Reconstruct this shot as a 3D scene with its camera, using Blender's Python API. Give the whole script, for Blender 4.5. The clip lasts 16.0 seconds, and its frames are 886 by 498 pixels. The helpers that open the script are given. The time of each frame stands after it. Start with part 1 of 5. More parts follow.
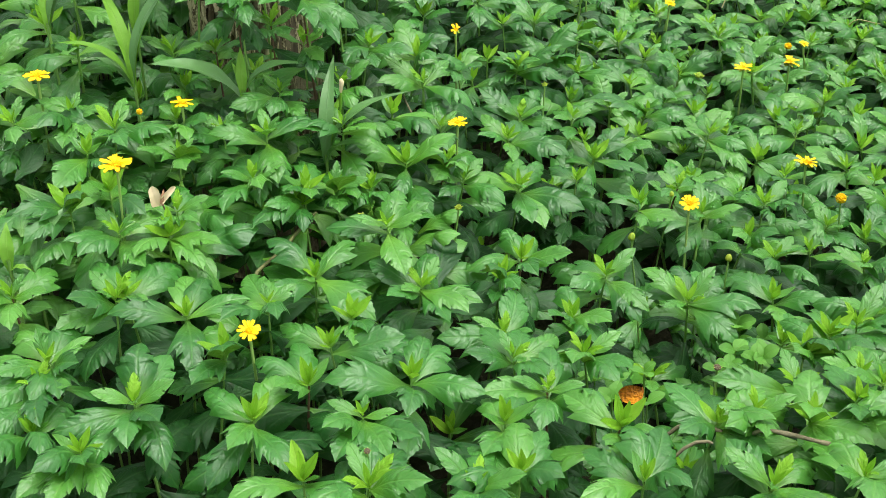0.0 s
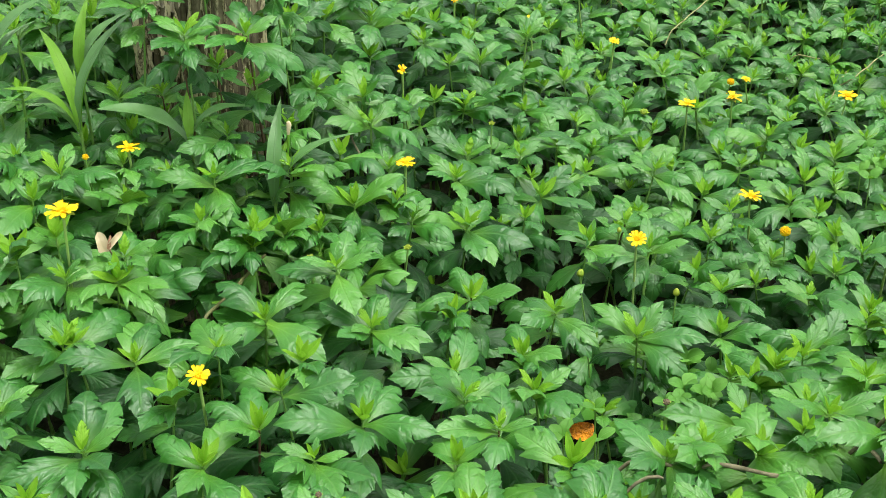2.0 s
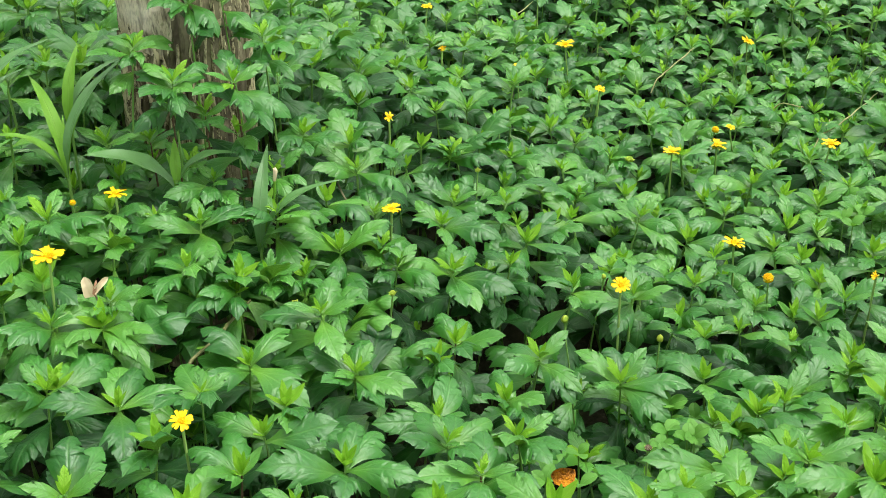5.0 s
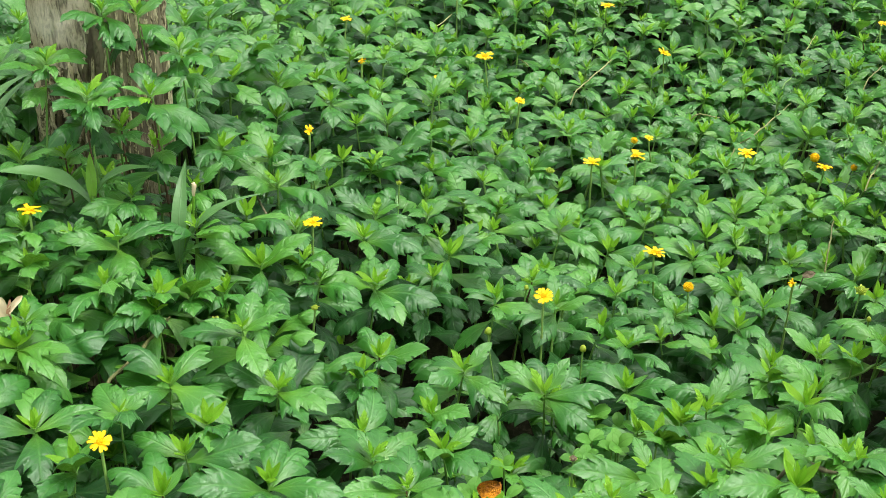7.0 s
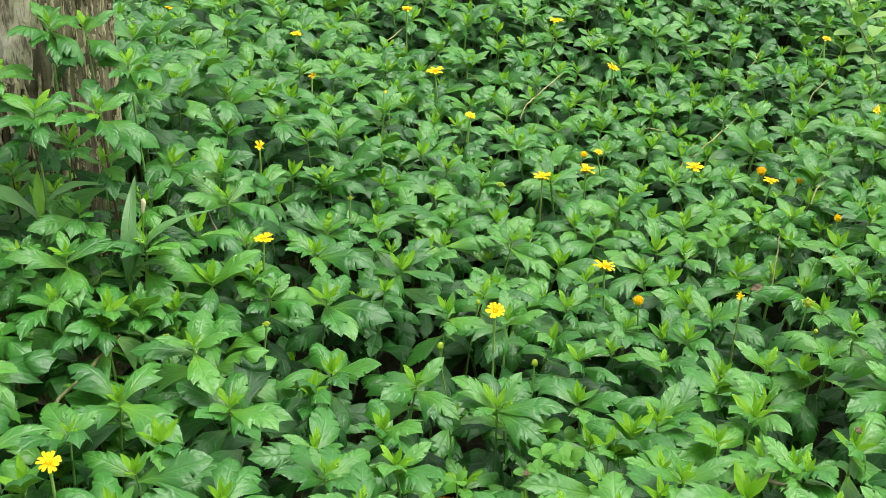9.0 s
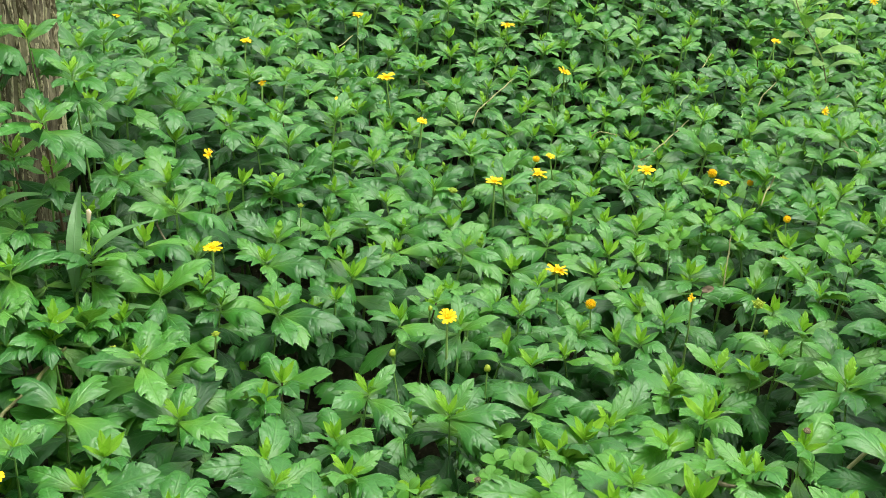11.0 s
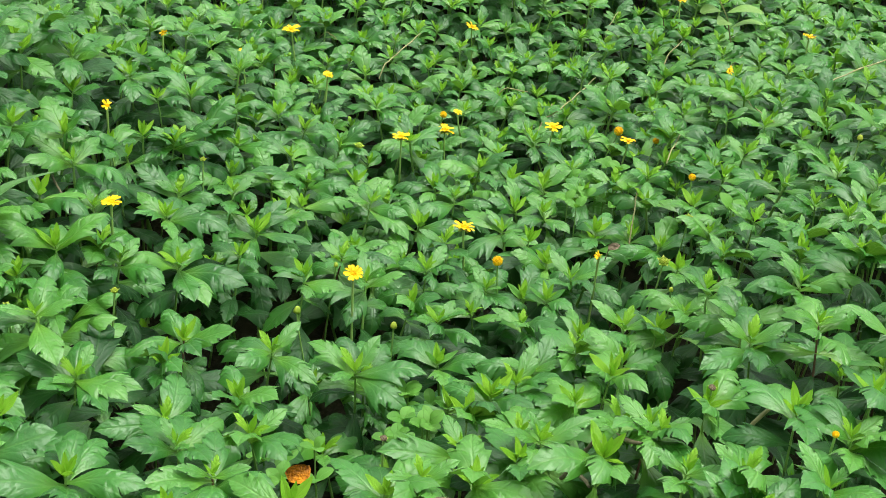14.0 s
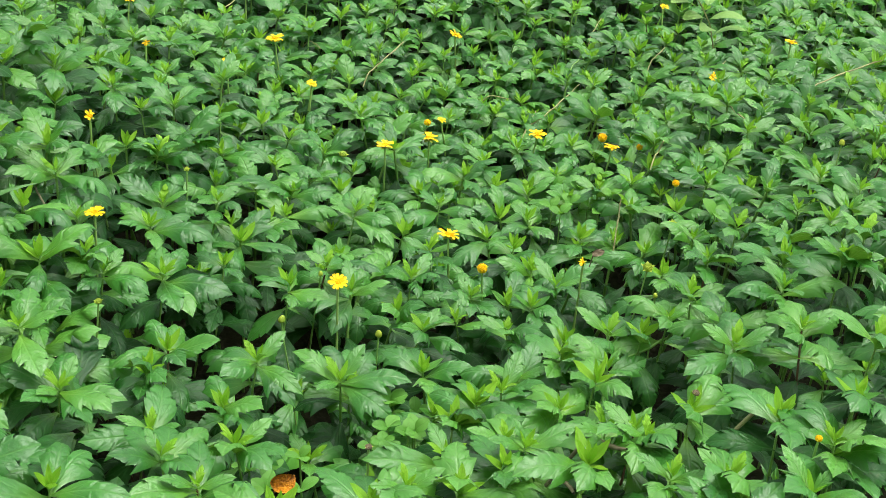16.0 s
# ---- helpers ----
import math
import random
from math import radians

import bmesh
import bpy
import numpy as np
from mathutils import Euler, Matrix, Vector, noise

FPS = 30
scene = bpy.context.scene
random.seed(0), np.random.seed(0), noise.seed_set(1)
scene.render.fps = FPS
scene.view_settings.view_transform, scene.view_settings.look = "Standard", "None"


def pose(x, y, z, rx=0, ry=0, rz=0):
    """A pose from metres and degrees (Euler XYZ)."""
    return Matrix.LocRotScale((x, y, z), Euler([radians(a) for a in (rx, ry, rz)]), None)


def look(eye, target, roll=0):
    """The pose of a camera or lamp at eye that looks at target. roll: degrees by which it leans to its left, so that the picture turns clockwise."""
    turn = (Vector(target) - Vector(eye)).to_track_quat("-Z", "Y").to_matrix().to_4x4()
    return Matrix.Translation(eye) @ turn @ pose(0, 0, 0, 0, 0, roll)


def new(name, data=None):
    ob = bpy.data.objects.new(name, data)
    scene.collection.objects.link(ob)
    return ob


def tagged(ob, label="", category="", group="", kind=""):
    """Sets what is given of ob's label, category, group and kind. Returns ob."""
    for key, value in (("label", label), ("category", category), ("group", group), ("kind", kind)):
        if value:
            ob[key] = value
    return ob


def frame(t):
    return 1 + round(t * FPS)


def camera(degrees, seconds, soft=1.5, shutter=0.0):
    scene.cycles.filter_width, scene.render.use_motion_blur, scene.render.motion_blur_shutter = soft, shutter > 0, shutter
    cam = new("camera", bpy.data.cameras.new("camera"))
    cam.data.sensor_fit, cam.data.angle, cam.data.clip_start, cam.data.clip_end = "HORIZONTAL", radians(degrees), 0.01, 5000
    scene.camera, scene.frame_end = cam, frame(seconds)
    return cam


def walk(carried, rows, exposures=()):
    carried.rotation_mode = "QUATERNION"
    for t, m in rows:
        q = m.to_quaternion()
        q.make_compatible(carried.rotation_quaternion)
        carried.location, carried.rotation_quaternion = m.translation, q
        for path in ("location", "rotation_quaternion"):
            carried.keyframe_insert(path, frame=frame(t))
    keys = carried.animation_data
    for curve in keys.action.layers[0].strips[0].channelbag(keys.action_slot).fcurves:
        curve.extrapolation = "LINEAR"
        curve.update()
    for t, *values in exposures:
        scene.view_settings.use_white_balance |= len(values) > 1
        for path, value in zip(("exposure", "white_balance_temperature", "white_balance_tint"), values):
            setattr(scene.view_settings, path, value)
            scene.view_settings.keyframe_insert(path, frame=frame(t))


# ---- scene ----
cam = camera(38.44, 16.0, soft=0.52)


def held(x, y, z, yaw, pitch, roll):
    """A pose of the hand-held camera: yaw to the left of +y, pitch up, roll."""
    a, b = radians(yaw), radians(pitch)
    eye = Vector((x, y, z))
    return look(eye, eye + Vector((-math.sin(a) * math.cos(b), math.cos(a) * math.cos(b), math.sin(b))), roll)


PATH = [
    (0, 0.0043, 0.0017, 0.9518, -0.01, -33.03, 0.24),
    (0.5, 0.0081, 0.0094, 0.9490, -0.59, -32.84, 0.25),
    (1, 0.0055, 0.0018, 0.9517, -1.28, -32.31, 0.82),
    (1.5, 0.0033, -0.0000, 0.9564, -1.86, -31.86, 1.10),
    (2, 0.0079, 0.0000, 0.9563, -2.49, -31.36, 0.52),
    (2.5, 0.0107, -0.0028, 0.9610, -3.12, -31.16, 0.59),
    (3, 0.0078, -0.0056, 0.9602, -2.58, -30.78, 0.84),
    (3.5, 0.0069, -0.0053, 0.9604, -2.74, -30.56, 1.26),
    (5.8, 0.0175, -0.0084, 0.9614, -3.39, -28.94, 0.28),
    (6, 0.0154, -0.0047, 0.9601, -4.12, -29.04, 0.63),
    (6.5, 0.0127, -0.0023, 0.9610, -6.05, -29.04, 1.70),
    (7, 0.0147, -0.0027, 0.9593, -6.89, -28.66, 2.05),
    (7.5, 0.0212, -0.0005, 0.9611, -7.59, -28.54, 1.38),
    (8, 0.0190, -0.0029, 0.9626, -7.90, -28.41, 1.74),
    (8.5, 0.0167, -0.0039, 0.9655, -8.50, -28.33, 2.40),
    (9, 0.0135, -0.0025, 0.9626, -9.39, -28.00, 2.93),
    (9.5, 0.0161, -0.0029, 0.9632, -9.97, -27.79, 2.98),
    (11.8, 0.0246, 0.0027, 0.9600, -11.76, -27.54, 3.12),
    (12, 0.0236, 0.0002, 0.9602, -11.68, -27.47, 3.08),
    (12.5, 0.0267, 0.0027, 0.9586, -11.58, -27.77, 2.83),
    (13, 0.0224, 0.0063, 0.9577, -12.63, -28.19, 4.01),
    (13.5, 0.0343, 0.0113, 0.9511, -14.32, -28.67, 4.61),
    (14, 0.0252, 0.0157, 0.9520, -16.47, -29.26, 5.78),
    (14.5, 0.0241, 0.0149, 0.9526, -16.86, -29.20, 5.93),
    (15, 0.0243, 0.0141, 0.9538, -17.05, -29.09, 5.86),
    (15.5, 0.0261, 0.0138, 0.9540, -17.07, -28.96, 5.57),
    (16, 0.0277, 0.0143, 0.9530, -17.10, -28.86, 5.59),
]
walk(cam, [(t, held(*row)) for t, *row in PATH])

# ---- light: a bright overcast sky ----
world = bpy.data.worlds.new("overcast_sky")
scene.world = world
world.use_nodes = True
wn, wl = world.node_tree.nodes, world.node_tree.links
sky = wn.new("ShaderNodeTexSky")
sky.sky_type, sky.sun_disc = "NISHITA", False
sky.sun_elevation, sky.sun_rotation = radians(76), radians(100)
sky.air_density, sky.dust_density, sky.ozone_density = 1.0, 5.0, 1.0
grey = wn.new("ShaderNodeHueSaturation")
grey.inputs["Saturation"].default_value = 0.22
wl.new(sky.outputs[0], grey.inputs["Color"])
wl.new(grey.outputs[0], wn["Background"].inputs["Color"])
wn["Background"].inputs["Strength"].default_value = 0.15
sun = new("sun", bpy.data.lights.new("sun", "SUN"))
sun.data.energy, sun.data.angle, sun.data.color = 0.95, radians(48), (1.0, 0.97, 0.89)
sun.matrix_basis = look((1.1, 0.6, 5.0), (0, 0, 0))
scene.view_settings.exposure = 1.02


# ---- materials ----
def node_material(name, rough=0.5, specular=0.5):
    m = bpy.data.materials.new(name)
    m.use_nodes = True
    b = m.node_tree.nodes["Principled BSDF"]
    b.inputs["Roughness"].default_value = rough
    b.inputs["Specular IOR Level"].default_value = specular
    return m, m.node_tree.nodes, m.node_tree.links, b


def math_node(nodes, links, op, a, b=None, c=None):
    n = nodes.new("ShaderNodeMath")
    n.operation = op
    for k, v in enumerate((a, b, c)):
        if v is None:
            continue
        if isinstance(v, (int, float)):
            n.inputs[k].default_value = v
        else:
            links.new(v, n.inputs[k])
    return n.outputs[0]


def mix_colour(nodes, links, factor, a, b, blend="MIX"):
    n = nodes.new("ShaderNodeMix")
    n.data_type, n.blend_type = "RGBA", blend
    for socket, v in ((n.inputs[0], factor), (n.inputs[6], a), (n.inputs[7], b)):
        if isinstance(v, (int, float)):
            socket.default_value = v
        elif isinstance(v, tuple):
            socket.default_value = (*v, 1)
        else:
            links.new(v, socket)
    return n.outputs[2]


def noise_value(nodes, links, scale, detail=3.0, coords=None, low=0.0, high=1.0):
    n = nodes.new("ShaderNodeTexNoise")
    n.inputs["Scale"].default_value, n.inputs["Detail"].default_value = scale, detail
    if coords is None:
        g = nodes.new("ShaderNodeNewGeometry")
        coords = g.outputs["Position"]
    links.new(coords, n.inputs["Vector"])
    r = nodes.new("ShaderNodeMapRange")
    r.inputs[1].default_value, r.inputs[2].default_value = 0.3, 0.7
    r.inputs[3].default_value, r.inputs[4].default_value = low, high
    links.new(n.outputs["Fac"], r.inputs[0])
    return r.outputs[0]


def leaf_material(name, dark, light, vein, rough, joined=False, through_light=0.22, serrate=9.0, base_glow=0.0):
    """A leaf blade: midrib and side veins along its own length, colour that varies leaf by leaf, light through it."""
    m, n, l, b = node_material(name, rough, 0.6 if rough < 0.405 else 0.28)
    uv = n.new("ShaderNodeUVMap")
    uv.uv_map = "blade"
    sep = n.new("ShaderNodeSeparateXYZ")
    l.new(uv.outputs[0], sep.inputs[0])
    across = math_node(n, l, "ABSOLUTE", math_node(n, l, "SUBTRACT", sep.outputs[0], 0.5))
    rib = math_node(n, l, "SUBTRACT", 1.0, math_node(n, l, "SMOOTH_MIN", math_node(n, l, "MULTIPLY", across, 22.0), 1.0, 0.3))
    # two main veins that part from the midrib near the base and run to the lobes, and faint side veins
    vee = math_node(n, l, "ABSOLUTE", math_node(n, l, "SUBTRACT", across, math_node(n, l, "MULTIPLY", math_node(n, l, "SUBTRACT", sep.outputs[1], 0.14), 0.62)))
    lobe = math_node(n, l, "SUBTRACT", 1.0, math_node(n, l, "MINIMUM", math_node(n, l, "MULTIPLY", vee, 30.0), 1.0))
    slant = math_node(n, l, "SUBTRACT", sep.outputs[1], math_node(n, l, "MULTIPLY", across, 0.75))
    wave = math_node(n, l, "PINGPONG", math_node(n, l, "MULTIPLY", slant, serrate), 0.5)
    faint = math_node(n, l, "MULTIPLY", math_node(n, l, "SUBTRACT", 1.0, math_node(n, l, "MINIMUM", math_node(n, l, "MULTIPLY", wave, 5.0), 1.0)), 0.22)
    side = math_node(n, l, "MAXIMUM", math_node(n, l, "MULTIPLY", lobe, 0.8 if serrate else 0.0), faint)
    if joined:
        g = n.new("ShaderNodeNewGeometry")
        chance = g.outputs["Random Per Island"]
    else:
        g = n.new("ShaderNodeObjectInfo")
        chance = g.outputs["Random"]
    patch = noise_value(n, l, 55.0, 4.0)
    tone = math_node(n, l, "ADD", math_node(n, l, "MULTIPLY", chance, 0.75), math_node(n, l, "MULTIPLY", patch, 0.25))
    base = mix_colour(n, l, tone, dark, light)
    base = mix_colour(n, l, math_node(n, l, "MULTIPLY", rib, 0.32), base, vein)
    base = mix_colour(n, l, math_node(n, l, "MULTIPLY", side, 0.22), base, vein)
    heart = math_node(n, l, "MULTIPLY", math_node(n, l, "POWER", math_node(n, l, "SUBTRACT", 1.0, math_node(n, l, "MINIMUM", math_node(n, l, "MULTIPLY", sep.outputs[1], 2.2), 1.0)), 1.2), base_glow)
    base = mix_colour(n, l, heart, base, (0.20, 0.42, 0.02))
    speck = noise_value(n, l, 420.0, 2.0, None, -4.2, 1.6)
    base = mix_colour(n, l, math_node(n, l, "MULTIPLY", math_node(n, l, "MAXIMUM", speck, 0.0), 0.10), base, (0.16, 0.13, 0.05))
    l.new(base, b.inputs["Base Color"])
    fine = noise_value(n, l, 260.0, 3.0)
    l.new(math_node(n, l, "ADD", rough - 0.05, math_node(n, l, "MULTIPLY", fine, 0.12)), b.inputs["Roughness"])
    quilt = noise_value(n, l, 210.0, 3.0)
    cushion = math_node(n, l, "MULTIPLY", math_node(n, l, "POWER", math_node(n, l, "MULTIPLY", wave, 2.0), 0.6), 0.22 if serrate else 0.0)
    relief = math_node(n, l, "ADD", math_node(n, l, "ADD", math_node(n, l, "MULTIPLY", fine, 0.12), math_node(n, l, "MULTIPLY", quilt, 0.38)), math_node(n, l, "ADD", math_node(n, l, "MULTIPLY", rib, -0.55), math_node(n, l, "MULTIPLY", lobe, -0.22 if serrate else 0.0)))
    relief = math_node(n, l, "ADD", relief, cushion)
    bump = n.new("ShaderNodeBump")
    bump.inputs["Strength"].default_value, bump.inputs["Distance"].default_value = 0.55, 0.0014
    l.new(relief, bump.inputs["Height"])
    l.new(bump.outputs[0], b.inputs["Normal"])
    thin = n.new("ShaderNodeBsdfTranslucent")
    l.new(mix_colour(n, l, 0.6, base, (0.22, 0.5, 0.03)), thin.inputs["Color"])
    mix = n.new("ShaderNodeMixShader")
    mix.inputs[0].default_value = through_light
    l.new(b.outputs[0], mix.inputs[1])
    l.new(thin.outputs[0], mix.inputs[2])
    l.new(mix.outputs[0], n["Material Output"].inputs["Surface"])
    return m


def plain_material(name, dark, light, rough=0.6, scale=60.0, bump_size=0.001, specular=0.3, stretch=None, vary=0.0):
    """A natural surface that varies between two colours at two scales, with fine relief."""
    m, n, l, b = node_material(name, rough, specular)
    coords = None
    if stretch:
        tc, mp = n.new("ShaderNodeTexCoord"), n.new("ShaderNodeMapping")
        mp.inputs["Scale"].default_value = stretch
        l.new(tc.outputs["Object"], mp.inputs["Vector"])
        coords = mp.outputs[0]
    if vary:
        own, shift = n.new("ShaderNodeObjectInfo"), n.new("ShaderNodeVectorMath")
        l.new(coords, shift.inputs[0])
        l.new(math_node(n, l, "MULTIPLY", own.outputs["Random"], 40.0), shift.inputs[1])
        coords = shift.outputs[0]
    big, small = noise_value(n, l, scale * 0.2, 3.0, coords), noise_value(n, l, scale, 5.0, coords)
    tone = math_node(n, l, "ADD", math_node(n, l, "MULTIPLY", big, 0.5), math_node(n, l, "MULTIPLY", small, 0.5))
    if vary:
        tone = math_node(n, l, "ADD", tone, math_node(n, l, "MULTIPLY", math_node(n, l, "SUBTRACT", own.outputs["Random"], 0.5), vary))
        spread = n.new("ShaderNodeMapRange")
        spread.inputs[1].default_value, spread.inputs[2].default_value = 0.34, 0.66
        l.new(tone, spread.inputs[0])
        tone = spread.outputs[0]
    l.new(mix_colour(n, l, tone, dark, light), b.inputs["Base Color"])
    bump = n.new("ShaderNodeBump")
    bump.inputs["Strength"].default_value, bump.inputs["Distance"].default_value = 0.7, bump_size
    l.new(small, bump.inputs["Height"])
    l.new(bump.outputs[0], b.inputs["Normal"])
    return m


def bark_material(name, pale, brown, first, last, scale):
    """Tan bark with long dark cracks that thin out on smoother plates."""
    m, n, l, b = node_material(name, 0.9, 0.15)
    tc, mp = n.new("ShaderNodeTexCoord"), n.new("ShaderNodeMapping")
    mp.inputs["Scale"].default_value = (1.0, 1.0, 0.18)
    l.new(tc.outputs["Object"], mp.inputs["Vector"])
    split = n.new("ShaderNodeTexNoise")
    split.inputs["Scale"].default_value, split.inputs["Detail"].default_value = scale, 6
    l.new(mp.outputs[0], split.inputs["Vector"])
    edge = n.new("ShaderNodeMapRange")
    edge.inputs[1].default_value, edge.inputs[2].default_value, edge.inputs[3].default_value, edge.inputs[4].default_value = first, last, 1.0, 0.0
    l.new(split.outputs["Fac"], edge.inputs[0])
    line = n.new("ShaderNodeMapRange")
    line.inputs[1].default_value, line.inputs[2].default_value, line.inputs[3].default_value, line.inputs[4].default_value = 0.0, 0.028, 1.0, 0.0
    l.new(math_node(n, l, "ABSOLUTE", math_node(n, l, "SUBTRACT", split.outputs["Fac"], 0.55), 0.0), line.inputs[0])
    crack = math_node(n, l, "MAXIMUM", edge.outputs[0], math_node(n, l, "MULTIPLY", line.outputs[0], 0.45))
    plate = noise_value(n, l, 26.0, 4.0, tc.outputs["Object"])
    grain = noise_value(n, l, 160.0, 5.0, tc.outputs["Object"])
    deep = math_node(n, l, "MULTIPLY", crack, math_node(n, l, "ADD", math_node(n, l, "MULTIPLY", plate, 0.6), 0.4))
    colour = mix_colour(n, l, plate, pale, brown)
    colour = mix_colour(n, l, math_node(n, l, "MULTIPLY", grain, 0.35), colour, (0.30, 0.26, 0.16))
    l.new(mix_colour(n, l, deep, colour, (0.06, 0.047, 0.032)), b.inputs["Base Color"])
    bump = n.new("ShaderNodeBump")
    bump.inputs["Strength"].default_value, bump.inputs["Distance"].default_value = 0.8, 0.004
    l.new(math_node(n, l, "ADD", math_node(n, l, "MULTIPLY", deep, -1.0), math_node(n, l, "MULTIPLY", grain, 0.25)), bump.inputs["Height"])
    l.new(bump.outputs[0], b.inputs["Normal"])
    return m


# darker green of older leaves, deepened further to put shade into the gaps
OLD_SHADED = ((0.006, 0.050, 0.008), (0.018, 0.102, 0.014), (0.08, 0.22, 0.05))
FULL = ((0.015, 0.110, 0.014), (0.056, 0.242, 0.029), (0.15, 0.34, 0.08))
FRESH = ((0.042, 0.198, 0.021), (0.100, 0.310, 0.036), (0.20, 0.41, 0.09))
YOUNG = ((0.170, 0.420, 0.020), (0.270, 0.540, 0.034), (0.32, 0.54, 0.08))
leaf_old_shaded = leaf_material("old_shaded_leaf", *OLD_SHADED, 0.41, through_light=0.12)
leaf_full = leaf_material("full_leaf", *FULL, 0.365, base_glow=0.35)
leaf_fresh = leaf_material("fresh_leaf", *FRESH, 0.375, base_glow=0.6)
leaf_young = leaf_material("young_leaf", *YOUNG, 0.42, through_light=0.4, base_glow=0.8)
carpet_mats = [leaf_material("carpet_old_shaded_leaf", *OLD_SHADED, 0.41, True, 0.12), leaf_material("carpet_full_leaf", *FULL, 0.365, True, base_glow=0.35),
               leaf_material("carpet_young_leaf", *YOUNG, 0.42, True, 0.4, base_glow=0.8), leaf_material("carpet_fresh_leaf", *FRESH, 0.375, True, base_glow=0.6)]
stem_green = plain_material("green_stem", (0.13, 0.30, 0.05), (0.24, 0.42, 0.10), 0.5, 90)
stem_brown = plain_material("brown_stem", (0.075, 0.042, 0.022), (0.20, 0.125, 0.070), 0.7, 120)
carpet_mats.append(stem_green)
grass_mat = leaf_material("grass_blade", (0.070, 0.200, 0.045), (0.115, 0.275, 0.075), (0.24, 0.40, 0.18), 0.40, False, 0.2, 0.0)
grass_bright = leaf_material("young_grass_blade", (0.13, 0.33, 0.025), (0.19, 0.42, 0.04), (0.3, 0.5, 0.1), 0.45, False, 0.3, 0.0)
petal_mat = plain_material("yellow_petal", (0.82, 0.50, 0.003), (0.90, 0.60, 0.005), 0.5, 300, 0.0005, 0.2)
disc_mat = plain_material("orange_disc", (0.74, 0.40, 0.003), (0.90, 0.57, 0.006), 0.7, 500, 0.001, 0.15)
sepal_mat = plain_material("pale_green_sepal", (0.18, 0.34, 0.03), (0.42, 0.46, 0.04), 0.5, 200)
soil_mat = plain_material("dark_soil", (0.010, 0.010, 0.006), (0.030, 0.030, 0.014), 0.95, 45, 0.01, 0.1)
bark_mat = bark_material("bark", (0.34, 0.31, 0.18), (0.10, 0.088, 0.05), 0.40, 0.52, 95)
ridge_mat = plain_material("bark_ridge", (0.10, 0.085, 0.045), (0.62, 0.56, 0.34), 0.9, 2.2, 0.0012, 0.1, (1, 1, 4), 0.28)
peeled_mat = bark_material("peeled_bark", (0.86, 0.80, 0.59), (0.54, 0.46, 0.27), 0.34, 0.47, 170)
stalk_mat = plain_material("pale_green_stalk", (0.24, 0.42, 0.09), (0.34, 0.52, 0.14), 0.5, 90)
dry_mat = plain_material("dry_leaf", (0.56, 0.43, 0.24), (0.78, 0.67, 0.44), 0.75, 90)
rust_mat = plain_material("rusty_leaf", (0.10, 0.020, 0.004), (0.84, 0.33, 0.012), 0.5, 420, 0.004)
dry_red_mat = plain_material("reddish_dry_leaf", (0.32, 0.15, 0.08), (0.55, 0.33, 0.20), 0.75, 90)
brown_mat = plain_material("withered_brown", (0.11, 0.085, 0.048), (0.25, 0.20, 0.125), 0.8, 200)
pale_mat = leaf_material("pale_leaf", (0.19, 0.37, 0.08), (0.28, 0.46, 0.12), (0.40, 0.55, 0.22), 0.45, False, 0.3)
clover_mat = leaf_material("round_leaf", (0.08, 0.26, 0.03), (0.14, 0.36, 0.05), (0.2, 0.42, 0.1), 0.5, False, 0.3, 0.0)


# ---- meshes that many things share ----
def grid_mesh(name, xyz, uv, material, smooth=True):
    """A sheet from a grid of places (rows, columns, 3) with its blade map."""
    rows, cols = xyz.shape[:2]
    k = np.arange(rows * cols).reshape(rows, cols)
    quads = np.stack([k[:-1, :-1], k[1:, :-1], k[1:, 1:], k[:-1, 1:]], -1).reshape(-1, 4)
    return raw_mesh(name, xyz.reshape(-1, 3), quads, uv.reshape(-1, 2), [material], None, smooth)


def raw_mesh(name, verts, quads, uv, materials, slots=None, smooth=True):
    me = bpy.data.meshes.new(name)
    me.vertices.add(len(verts))
    me.vertices.foreach_set("co", np.asarray(verts, np.float32).ravel())
    me.loops.add(4 * len(quads))
    me.loops.foreach_set("vertex_index", np.asarray(quads, np.int32).ravel())
    me.polygons.add(len(quads))
    me.polygons.foreach_set("loop_start", np.arange(0, 4 * len(quads), 4, dtype=np.int32))
    if uv is not None:
        layer = me.uv_layers.new(name="blade")
        layer.data.foreach_set("uv", np.asarray(uv, np.float32)[np.asarray(quads).ravel()].ravel())
    for m in materials:
        me.materials.append(m)
    if slots is not None:
        me.polygons.foreach_set("material_index", np.asarray(slots, np.int32))
    me.polygons.foreach_set("use_smooth", np.full(len(quads), smooth))
    me.update(calc_edges=True)
    return me


# (place of the rib, place of the edge, half width) along a blade of length 1
RIB = (0, .08, .16, .24, .31, .335, .40, .425, .48, .525, .55, .61, .66, .685, .75, .775, .86, .88, .95, 1)
LOBED = list(zip(RIB, (0, .08, .17, .26, .345, .375, .455, .485, .575, .700, .620, .685, .790, .745, .845, .842, .925, .928, .972, 1),
                 (.026, .040, .080, .124, .162, .172, .204, .214, .244, .272, .176, .166, .174, .150, .130, .114, .070, .058, .024, .002)))
TOOTHED = list(zip(RIB, (0, .08, .17, .26, .340, .365, .440, .465, .535, .605, .590, .650, .735, .710, .795, .810, .905, .905, .962, 1),
                   (.024, .036, .080, .132, .174, .184, .210, .216, .228, .236, .214, .212, .206, .182, .160, .146, .098, .084, .038, .002)))
LANCE = [(k / 19, k / 19, 0.014 + 0.150 * math.sin(math.pi * (k / 19) ** .8) ** .9 * (1 if k % 3 else .94)) for k in range(19)] + [(1, 1, .002)]
